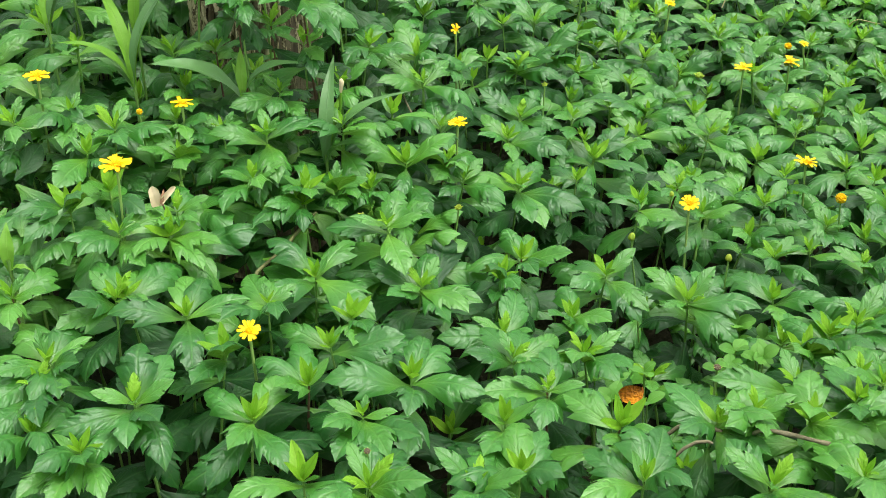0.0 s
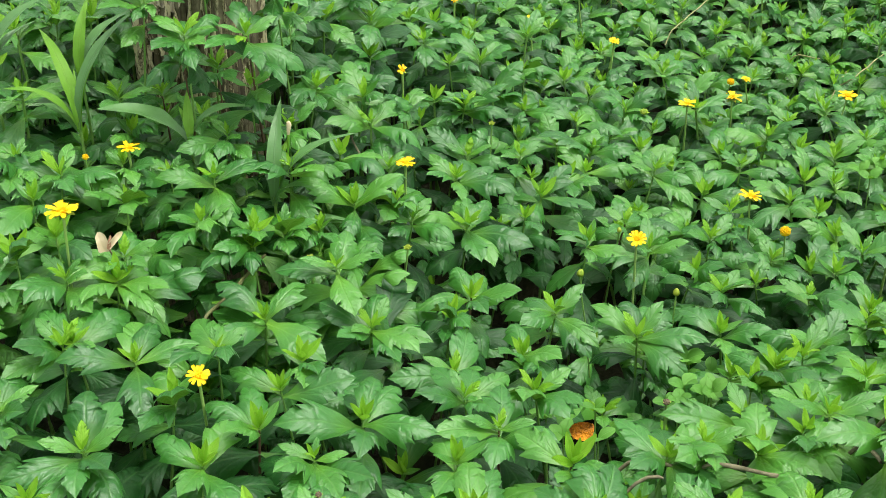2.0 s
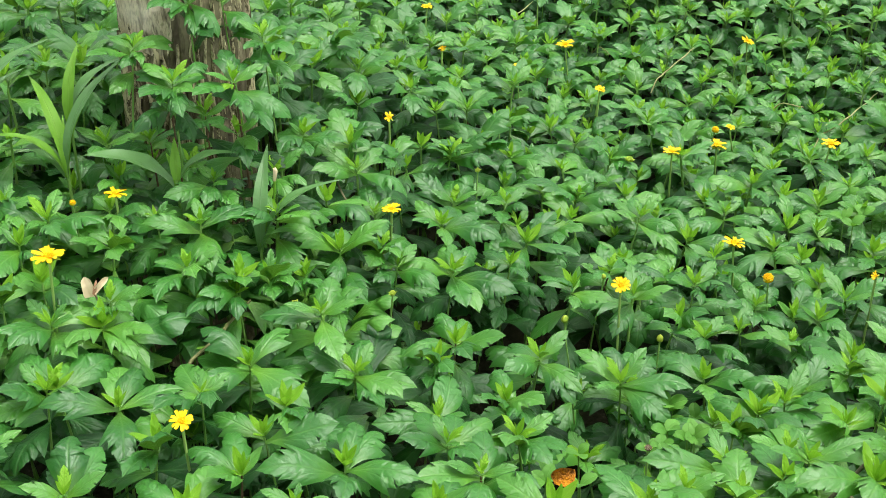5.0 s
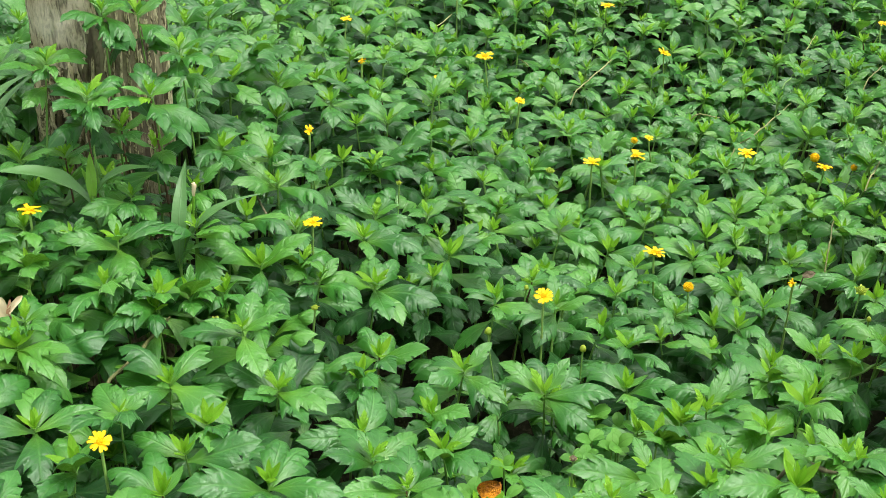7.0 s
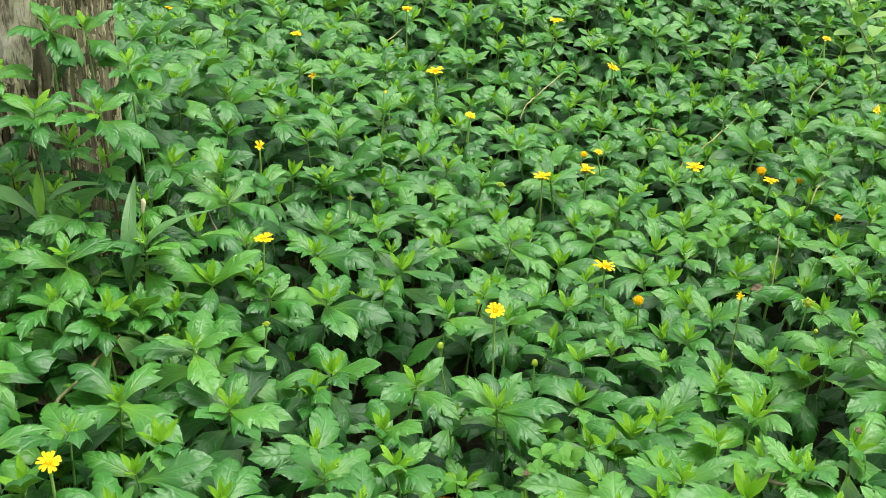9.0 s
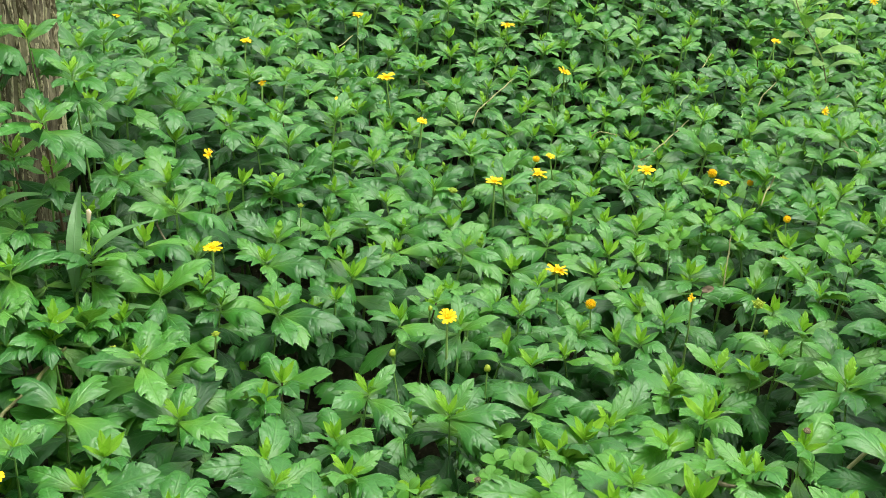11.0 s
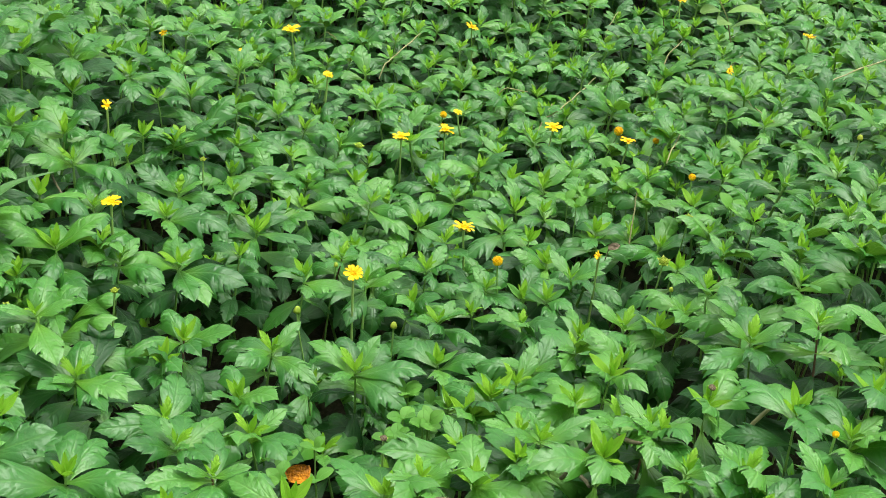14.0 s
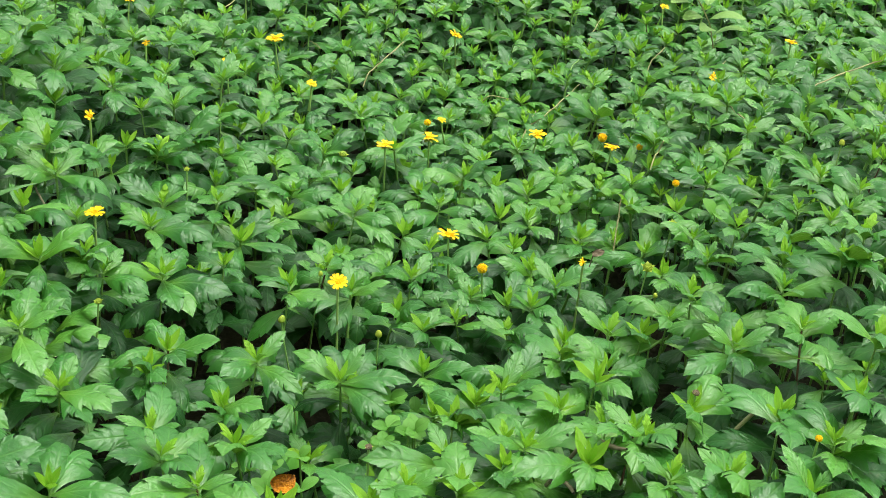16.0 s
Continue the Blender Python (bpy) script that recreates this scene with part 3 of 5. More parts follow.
plant(0.747, 1.190, 0.283, (-135, 19, 0.052), (-75, 31, 0.052))
plant(0.926, 1.200, 0.362, (97, -11, 0.049), (-84, 22, 0.052))
plant(-0.069, 1.202, 0.311, (91, -4, 0.057), (-48, 36, 0.059), (-43, 0, 0.063), (-117, 20, 0.060))
plant(0.008, 1.203, 0.281, (-117, 40, 0.061), (-66, 24, 0.059), (-102, 14, 0.060))
plant(0.087, 1.204, 0.249, (-171, 15, 0.071), (62, 10, 0.059), (93, 11, 0.059), (-79, -3, 0.063), (-66, -9, 0.066), (-27, 2, 0.079))
plant(0.349, 1.217, 0.178, (-124, 33, 0.059), (-58, 38, 0.060), (-54, 11, 0.061))
plant(0.866, 1.226, 0.326, (110, 1, 0.049), (-162, 7, 0.054), (65, -1, 0.049), (-58, 24, 0.051), (-46, 2, 0.061))
plant(0.447, 1.246, 0.173, (-157, 24, 0.050), (90, 11, 0.052), (44, 12, 0.051), (118, -2, 0.049), (-41, -3, 0.057), (-107, 13, 0.052), (-70, 7, 0.053))
plant(0.230, 1.251, 0.200, (139, 3, 0.048), (-96, 13, 0.052), (79, -7, 0.049), (-38, 8, 0.054), (-126, 38, 0.052))
plant(0.157, 1.263, 0.226, (128, -2, 0.048), (-75, 14, 0.052), (97, -9, 0.049))
plant(0.001, 1.267, 0.290, (120, -3, 0.057), (101, 13, 0.060), (65, 3, 0.058), (-114, 16, 0.060), (-80, 7, 0.060))
plant(0.079, 1.299, 0.260, (-144, 25, 0.050), (128, 19, 0.055), (72, 0, 0.049), (24, 10, 0.050), (-26, 3, 0.075), (-87, 4, 0.053))
plant(0.388, 1.305, 0.168, (126, -6, 0.047), (-54, 29, 0.051), (-95, 13, 0.052))
plant(0.284, 1.312, 0.187, (-122, 19, 0.052), (59, -9, 0.048), (-23, 6, 0.069))
plant(0.742, 1.332, 0.231, (-155, 20, 0.051), (-55, 25, 0.051), (-116, 7, 0.053), (60, -9, 0.049), fresh=0.95)
plant(0.541, 1.373, 0.164, (118, -5, 0.048), (-62, 21, 0.052), (-104, 12, 0.053))
plant(0.430, 1.381, 0.161, (-125, 33, 0.052), (-70, 17, 0.051), (87, -14, 0.049))
plant(0.221, 1.382, 0.212, (-141, 2, 0.055), (-140, 32, 0.051), (-43, 19, 0.051), (108, -3, 0.048), (-87, 7, 0.053))
plant(0.163, 1.397, 0.236, (114, -10, 0.048), (76, 2, 0.049), (-58, 21, 0.051), (-100, 10, 0.053))
plant(0.956, 1.408, 0.298, (-139, 31, 0.052), (-78, 19, 0.052))
plant(0.021, 1.408, 0.297, (-129, 38, 0.052), (65, 15, 0.052), (-51, 29, 0.051), (-122, 15, 0.052), (-96, 11, 0.052))
plant(-0.429, 1.420, 0.412, (-113, 21, 0.059), (-67, 23, 0.059), (87, -10, 0.058))
plant(-0.384, 1.420, 0.412, (-113, 21, 0.059), (-66, 25, 0.059), (87, -10, 0.058))
plant(-0.344, 1.420, 0.412, (-114, 23, 0.059), (-66, 24, 0.059), (87, -10, 0.058))
plant(0.861, 1.440, 0.247, (-158, 21, 0.051), (11, 13, 0.057), (81, 0, 0.050), (-93, -7, 0.056))
plant(1.017, 1.459, 0.304, (-141, 35, 0.052), (-74, 32, 0.052), (74, 0, 0.049))
plant(0.350, 1.470, 0.175, (120, 14, 0.052), (91, 12, 0.051), (-33, 4, 0.055), (-54, -13, 0.073), (56, -9, 0.047))
plant(0.098, 1.473, 0.269, (-131, 2, 0.055), (95, 2, 0.049), (-133, 35, 0.052), (-26, 5, 0.062), (-52, 40, 0.052))
plant(0.268, 1.484, 0.201, (-179, 18, 0.080), (-139, 26, 0.051), (59, 0, 0.049), (-21, 8, 0.059), (88, 7, 0.050))
plant(0.751, 1.496, 0.187, (15, 7, 0.049), (-150, 30, 0.052), (-110, 0, 0.055))
plant(-0.021, 1.523, 0.318, (-135, 33, 0.051), (69, -13, 0.048), (-44, 24, 0.051), (-115, 12, 0.053))
plant(0.482, 1.529, 0.149, (116, 14, 0.052), (-26, 6, 0.056), (-150, 1, 0.072), (55, 3, 0.049))
plant(1.117, 1.573, 0.295, (99, -10, 0.049), (-73, 20, 0.052), (69, 0, 0.049))
plant(0.083, 1.591, 0.278, (137, 2, 0.048), (-43, 6, 0.054), (55, -5, 0.048), (-143, 23, 0.050))
plant(1.006, 1.615, 0.241, (-143, 30, 0.052), (-74, 17, 0.052))
plant(0.173, 1.619, 0.241, (-133, 19, 0.052), (79, -5, 0.048), (-45, 36, 0.051), (117, -6, 0.048))
plant(0.942, 1.649, 0.206, (95, 16, 0.053), (-71, 15, 0.052), (-145, 23, 0.051))
plant(0.290, 1.665, 0.194, (124, 18, 0.054), (-152, 1, 0.082), (35, -1, 0.046), (-48, -8, 0.064))
plant(0.194, 1.672, 0.230, (-57, 41, 0.053), (112, -12, 0.048))
plant(-0.093, 1.681, 0.326, (137, 6, 0.049), (43, -1, 0.048), (84, 9, 0.051))
plant(0.255, 1.695, 0.206, (124, 13, 0.052), (74, 9, 0.051), (-51, 23, 0.051))
plant(0.598, 1.705, 0.126, (-150, 29, 0.052), (-65, 21, 0.051), (74, 3, 0.050))
plant(1.120, 1.736, 0.234, (-146, 32, 0.052), (-68, 28, 0.052), (79, 0, 0.050))
plant(0.066, 1.757, 0.270, (-137, 32, 0.052), (-79, 14, 0.052))
plant(0.592, 1.767, 0.121, (120, 8, 0.050), (50, -5, 0.047), (-146, 25, 0.050), (-69, 11, 0.052))
plant(-0.003, 1.775, 0.289, (-141, 31, 0.052), (-72, 19, 0.051), (72, 1, 0.050))
plant(0.894, 1.790, 0.151, (-149, 4, 0.054), (-84, 4, 0.053), (70, 2, 0.049))
plant(0.215, 1.849, 0.211, (-141, 29, 0.052), (-78, 16, 0.051))
plant(0.297, 1.859, 0.184, (-150, 24, 0.051), (-67, 22, 0.052))
plant(0.424, 1.886, 0.148, (-145, 29, 0.052), (-71, 20, 0.051), (75, -2, 0.049))
plant(1.075, 1.892, 0.173, (-150, 30, 0.052), (-69, 15, 0.052))
plant(0.465, 1.904, 0.139, (-142, 36, 0.052), (-71, 20, 0.052))
plant(0.669, 1.951, 0.116, (-147, 29, 0.051), (-74, 20, 0.051), (74, 5, 0.050))
plant(-0.061, 1.957, 0.272, (104, -7, 0.048), (-76, 17, 0.052))
plant(0.284, 1.960, 0.188, (-145, 36, 0.052), (-68, 16, 0.052))
plant(0.568, 1.961, 0.126, (-152, 31, 0.051), (-64, 16, 0.052))
plant(0.149, 2.002, 0.223, (-169, 30, 0.050), (-41, 4, 0.070), (45, -1, 0.049))
plant(-0.047, 2.005, 0.263, (134, 3, 0.048), (-50, 11, 0.052), (73, 5, 0.050))
plant(1.370, 2.013, 0.210, (-147, 31, 0.051), (-68, 14, 0.052), (77, 3, 0.050))
plant(0.419, 2.015, 0.159, (-150, 30, 0.052), (-70, 22, 0.051), (71, 7, 0.051))
plant(0.925, 2.035, 0.128, (-142, 9, 0.052), (-67, 15, 0.051), (70, 4, 0.050))
plant(0.563, 2.038, 0.136, (-147, 27, 0.051), (-67, 17, 0.052))
plant(0.045, 2.039, 0.243, (-149, 28, 0.051), (-70, 15, 0.052))
plant(0.832, 2.048, 0.122, (-154, 32, 0.051), (-67, 18, 0.052), (70, 6, 0.050))
plant(0.731, 2.108, 0.131, (101, -4, 0.049), (-69, 13, 0.052), (70, 1, 0.050))
plant(0.215, 2.115, 0.210, (-133, 7, 0.053), (53, -1, 0.049))
plant(0.641, 2.117, 0.141, (-148, 35, 0.052), (-68, 18, 0.051), (71, 6, 0.050))
plant(0.037, 2.130, 0.239, (-157, 25, 0.050), (-47, 9, 0.053), (84, 6, 0.050))
plant(0.702, 2.137, 0.139, (-150, 33, 0.051), (-74, 18, 0.052))
plant(0.929, 2.153, 0.134, (-149, 36, 0.052), (-70, 31, 0.052), (82, 8, 0.051))
plant(0.252, 2.155, 0.207, (-149, 29, 0.051), (-69, 14, 0.052))
plant(0.570, 2.157, 0.158, (-157, 32, 0.051), (-69, 13, 0.052), (70, 1, 0.050))
plant(0.399, 2.166, 0.185, (-153, 30, 0.051), (-70, 16, 0.052), (71, 3, 0.050))
plant(1.320, 2.181, 0.176, (119, 6, 0.050), (-33, 11, 0.069), (-160, 2, 0.055), (71, 14, 0.052))
plant(0.894, 2.183, 0.138, (-149, 30, 0.051), (-61, 11, 0.053))
plant(0.179, 2.185, 0.220, (-160, 24, 0.050), (-45, 8, 0.053), (72, 2, 0.050))
plant(1.497, 2.190, 0.204, (-158, 28, 0.051), (-63, 12, 0.052))
plant(0.800, 2.193, 0.143, (-151, 36, 0.052), (-67, 12, 0.052))
plant(0.465, 2.206, 0.184, (-148, 29, 0.052), (-65, 12, 0.052))
plant(1.144, 2.210, 0.151, (120, -2, 0.047), (-64, 12, 0.052))
plant(1.276, 2.212, 0.167, (-151, 29, 0.051), (-60, 10, 0.053))
plant(0.116, 2.233, 0.230, (119, -4, 0.048), (-57, 10, 0.052))
plant(0.859, 2.257, 0.151, (-150, 32, 0.051), (-74, 10, 0.053))
plant(0.656, 2.257, 0.171, (-152, 28, 0.051), (-71, 13, 0.052))
plant(-0.033, 2.262, 0.244, (-164, 23, 0.050), (-52, 3, 0.055), (74, 10, 0.051))
plant(1.100, 2.267, 0.150, (-152, 29, 0.051), (-60, 10, 0.053))
plant(1.051, 2.279, 0.150, (-158, 28, 0.051), (-63, 12, 0.052))
plant(0.279, 2.316, 0.224, (-148, 30, 0.052), (-55, 9, 0.053))
plant(0.453, 2.321, 0.209, (-149, 29, 0.051), (-61, 11, 0.053))
plant(0.562, 2.361, 0.207, (-151, 29, 0.051), (-52, 8, 0.053))
plant(0.885, 2.380, 0.174, (-153, 29, 0.051), (-59, 9, 0.053))
plant(0.745, 2.398, 0.194, (-153, 29, 0.051), (-59, 9, 0.052))
plant(1.061, 2.425, 0.170, (-155, 29, 0.051), (-49, 6, 0.054))
plant(-0.335, 1.065, 0.366, (-104, 3, 0.065), (-52, 12, 0.04), (114, -6, 0.04), lower=3)
plant(-0.364, 1.131, 0.374, (-110, 21, 0.06), (125, -7, 0.06), (80, -18, 0.06), (-86, 3, 0.06), (-60, 3, 0.05), lower=3)
plant(-0.302, 1.010, 0.358, (-45, 10, 0.06), (128, -20, 0.05), (98, -12, 0.045), lower=3)
plant(-0.238, 0.992, 0.347, (98, 7, 0.05), (-98, 24, 0.05), (-53, 23, 0.05), lower=3)
plant(0.026, 1.179, 0.272, (-47, 4, 0.065), (92, 1, 0.04), (-122, 12, 0.05), lower=3)
plant(-0.130, 1.046, 0.323, (-126, 9, 0.07), (-129, 25, 0.055), (-84, 2, 0.05), lower=3)
plant(-0.069, 1.107, 0.305, (-105, 12, 0.05), (-69, 18, 0.05), (97, -12, 0.05), lower=3)
# tall shoots against the trunk
plant(-0.189, 1.330, 0.385, (-101, 9, 0.05), (-60, 12, 0.05), (97, -4, 0.04), lower=2, fresh=0.10, brown=True)
plant(-0.198, 1.330, 0.521, (-127, 10, 0.06), (-105, -3, 0.045), (-76, -21, 0.05), (-48, -26, 0.06), (69, -4, 0.06), (105, 14, 0.06), lower=1, fresh=0.40, brown=False)
plant(-0.164, 1.350, 0.511, (-52, -11, 0.06), (82, 2, 0.05), lower=1, fresh=0.40, brown=False)
plant(-0.252, 1.280, 0.483, (-121, 18, 0.07), (113, 5, 0.06), (93, 20, 0.04), (56, -8, 0.06), (-97, -1, 0.04), (-67, -3, 0.04), lower=1, fresh=0.40, brown=False)
plant(-0.205, 1.230, 0.464, (59, 9, 0.06), (-115, 12, 0.06), (140, 3, 0.06), (-73, -5, 0.06), (-98, -1, 0.045), (-53, 12, 0.045), (100, 6, 0.05), lower=1, fresh=0.40, brown=False)
plant(-0.142, 1.230, 0.465, (108, 20, 0.06), (82, 4, 0.05), (-128, 7, 0.06), (-72, -8, 0.06), (-108, 6, 0.03), (-14, -22, 0.065), lower=1, fresh=0.40, brown=True)
plant(-0.117, 1.300, 0.489, (-111, 8, 0.045), (-90, -14, 0.05), (-51, 5, 0.06), (82, 3, 0.06), (129, -8, 0.06), lower=1, fresh=0.40, brown=False)
plant(-0.081, 1.340, 0.358, (92, 9, 0.06), (135, -12, 0.05), (-112, 1, 0.06), (-26, 6, 0.06), (78, 8, 0.05), (-75, -2, 0.045), lower=2, fresh=0.40, brown=False)
plant(-0.214, 1.260, 0.428, (-123, -6, 0.06), (-61, -5, 0.04), (121, -7, 0.05), lower=0, fresh=0.40, brown=True)
plant(-0.143, 1.240, 0.402, (-75, -10, 0.06), (-60, 5, 0.05), lower=2, fresh=0.40, brown=False)
plant(-0.282, 1.240, 0.391, (73, -5, 0.05), (-101, 15, 0.05), (109, 2, 0.05), (-70, 5, 0.05), lower=2, fresh=0.40, brown=False)
plant(-0.246, 1.290, 0.371, (-105, 16, 0.05), (82, -17, 0.05), (96, -4, 0.05), lower=0, fresh=0.40, brown=True)
plant(-0.112, 1.400, 0.405, (-105, -1, 0.05), (-55, 7, 0.05), (90, 2, 0.05), lower=2, fresh=0.40, brown=False)
plant(-0.166, 1.200, 0.365, (-143, 8, 0.06), (128, -10, 0.06), (92, -10, 0.04), (51, -17, 0.05), (-94, 3, 0.05), (-54, 2, 0.05), lower=3, fresh=0.50)
plant(-0.199, 1.260, 0.356, (-110, 18, 0.050), (75, -18, 0.050), (-86, 4, 0.045), (89, 1, 0.045), lower=3)
plant(-0.103, 1.220, 0.365, (-71, -1, 0.05), (-44, 10, 0.05), (-109, 15, 0.05), lower=3, fresh=0.50)
plant(-0.266, 1.210, 0.365, (-103, 14, 0.05), (-50, 25, 0.05), (100, -5, 0.05), (-73, 6, 0.05), lower=2, fresh=0.50)
plant(-0.259, 0.865, 0.342, (128, 5, 0.060), (60, -7, 0.070), (84, -6, 0.050))
# more shoots on the far side
plant(0.100, 2.269, 0.235, (118, 2, 0.052), (50, -8, 0.052), (-98, -14, 0.052), (76, 13, 0.052), lower=2)
plant(0.155, 2.196, 0.225, (120, -7, 0.052), (49, -19, 0.052), (-97, -11, 0.052), (73, 7, 0.052), lower=2)
plant(0.208, 2.288, 0.227, (120, 4, 0.052), (42, -17, 0.052), (-104, -13, 0.052), (71, 12, 0.052), lower=2)
plant(0.179, 1.931, 0.219, (114, -8, 0.052), (46, -20, 0.052), (-87, -5, 0.052), lower=2)
plant(0.312, 2.293, 0.219, (126, -3, 0.052), (28, -19, 0.052), (75, 18, 0.052), (-102, -11, 0.052), lower=2)
plant(0.381, 2.242, 0.203, (132, -24, 0.052), (39, 0, 0.052), (-92, -15, 0.052), lower=2)
plant(0.473, 2.274, 0.198, (120, -9, 0.052), (-60, 6, 0.052), (88, 14, 0.052), lower=2)
plant(0.590, 2.278, 0.185, (117, -5, 0.052), (31, -15, 0.052), (-96, -10, 0.052), lower=2)
plant(1.013, 2.419, 0.172, (115, 30, 0.052), (26, 8, 0.052), (-147, -11, 0.052), (-88, -17, 0.052), lower=2)
plant(0.990, 2.068, 0.135, (104, -14, 0.052), (25, -8, 0.052), (64, 12, 0.052), lower=2)
plant(1.101, 2.165, 0.146, (104, -8, 0.052), (21, -13, 0.052), (-106, -8, 0.052), lower=2)
plant(0.889, 2.041, 0.125, (104, -28, 0.052), (77, 10, 0.052), (36, -1, 0.052), lower=2)
plant(0.592, 1.890, 0.119, (114, -10, 0.052), (-70, 10, 0.052), (72, 6, 0.052), lower=2)
plant(0.999, 1.879, 0.158, (99, -7, 0.052), (-119, -12, 0.052), (26, -20, 0.052), lower=2)
plant(0.672, 1.756, 0.122, (106, -9, 0.052), (27, -22, 0.052), (74, 8, 0.052), (-111, -7, 0.052), lower=2)
plant(0.756, 1.741, 0.133, (-142, 8, 0.052), (66, 9, 0.052), (33, -7, 0.052), (-112, -7, 0.052), lower=2)
plant(0.584, 1.601, 0.138, (-139, 6, 0.052), (38, -11, 0.052), (80, 4, 0.052), (-94, 0, 0.052), lower=2)
plant(0.588, 1.458, 0.158, (-157, 1, 0.052), (-67, 3, 0.052), (77, -5, 0.052), (61, 8, 0.052), lower=2)
plant(0.624, 1.355, 0.184, (97, -8, 0.052), (52, 14, 0.052), (15, 1, 0.052), (-126, 7, 0.052), lower=2)
plant(0.638, 1.146, 0.252, (86, -25, 0.052), (39, -18, 0.052), (-118, 12, 0.052), lower=2)
plant(0.974, 2.188, 0.139, (104, -7, 0.052), (29, -8, 0.052), (66, 16, 0.052), lower=2)
plant(0.127, 1.789, 0.247, (126, -10, 0.052), (-59, 10, 0.052), (98, 4, 0.052), lower=2)
plant(1.151, 2.119, 0.154, (101, -3, 0.052), (28, -5, 0.052), (-112, -13, 0.052), lower=2)
plant(1.101, 2.172, 0.147, (103, -30, 0.052), (67, 15, 0.052), (-75, 3, 0.052), lower=2)
plant(1.007, 2.092, 0.136, (104, -30, 0.052), (31, -5, 0.052), (-114, -15, 0.052), lower=2)
plant(0.895, 2.028, 0.125, (106, -12, 0.052), (29, -17, 0.052), (-106, -9, 0.052), lower=2)
plant(0.999, 1.905, 0.153, (91, -5, 0.052), (-117, -13, 0.052), (38, -6, 0.052), lower=2)
plant(1.190, 2.031, 0.172, (95, -11, 0.052), (21, -13, 0.052), (59, 11, 0.052), lower=2)
plant(1.076, 1.785, 0.205, (90, -16, 0.052), (26, -16, 0.052), (-119, -5, 0.052), lower=2)
plant(0.924, 1.410, 0.285, (92, -30, 0.052), (33, -10, 0.052), (60, 5, 0.052), (-121, -3, 0.052), lower=2)
plant(1.321, 1.948, 0.217, (94, -25, 0.052), (26, -3, 0.052), (66, 12, 0.052), lower=2)
plant(0.899, 1.832, 0.144, (105, -31, 0.052), (32, -7, 0.052), (67, 9, 0.052), (-92, -4, 0.052), lower=2)
plant(0.938, 1.533, 0.246, (86, -17, 0.052), (31, -18, 0.052), (-119, -2, 0.052), lower=2)
plant(0.919, 1.209, 0.357, (81, -19, 0.052), (60, 4, 0.052), (-103, 16, 0.052), lower=2)
# the light front edge
plant(0.283, 0.780, 0.318, (179, 11, 0.070), (43, -16, 0.040), (-101, 19, 0.050), fresh=0.90)
plant(0.339, 0.755, 0.340, (101, -27, 0.060), (43, -29, 0.060), (-110, 21, 0.060), (61, -18, 0.060), (-123, 13, 0.060), fresh=0.90)
plant(0.364, 0.693, 0.371, (-165, 13, 0.070), (-95, 30, 0.060), (55, -21, 0.045), (-121, 22, 0.060), fresh=0.90)
plant(0.413, 0.705, 0.381, (-89, 13, 0.060), (-90, 33, 0.050), (88, -33, 0.050), fresh=0.50)
plant(0.397, 0.741, 0.361, (94, -17, 0.060), (-92, 26, 0.050), (30, -13, 0.065), (-127, 20, 0.060), fresh=0.90)
plant(0.239, 0.733, 0.331, (94, -17, 0.045), (54, -25, 0.060), (-97, 28, 0.060), (-130, 31, 0.060), fresh=0.90)
plant(0.400, 0.636, 0.399, (-135, 25, 0.050), (-101, 28, 0.050), (58, -19, 0.050), fresh=0.50)


# ---- the rest of the carpet ----
def random_blades(rng, size=1.0, steep=0):
    a = rng.uniform(0, 360)
    n = rng.choice((3, 4, 4, 5))
    return [(a + 90 * k + rng.uniform(-25, 25), rng.uniform(-20, 32) + steep, size * rng.uniform(.050, .068)) for k in range(n)]


class Gather:
    """Many leaves and stems joined into one mesh."""

    def __init__(self):
        self.v, self.q, self.u, self.s, self.n = [], [], [], [], 0

    def add(self, grid, uv, m, slot):
        rows, cols = grid.shape[:2]
        k = np.arange(rows * cols).reshape(rows, cols) + self.n
        self.v.append(grid.reshape(-1, 3) @ np.array(m.to_3x3()).T + np.array(m.translation))
        self.q.append(np.stack([k[:-1, :-1], k[1:, :-1], k[1:, 1:], k[:-1, 1:]], -1).reshape(-1, 4))
        self.u.append(uv.reshape(-1, 2))
        self.s.append(np.full(len(self.q[-1]), slot))
        self.n += rows * cols

    def tube(self, points, radii, slot, sides=4):
        v, q = tube_arrays(points, radii, sides)
        self.v.append(v)
        self.q.append(q + self.n)
        self.u.append(np.zeros((len(v), 2)))
        self.s.append(np.full(len(q), slot))
        self.n += len(v)

    def mesh(self, name, mats):
        return raw_mesh(name, np.concatenate(self.v), np.concatenate(self.q), np.concatenate(self.u), mats, np.concatenate(self.s))


SLOT = {"old": 0, "full": 1, "young": 2, "fresh": 3}


def kept_clear(x, y):
    """The small hollows in which the dead leaves lie."""
    return any((x - a) ** 2 + (y - b) ** 2 < r * r for a, b, r in HOLLOWS)


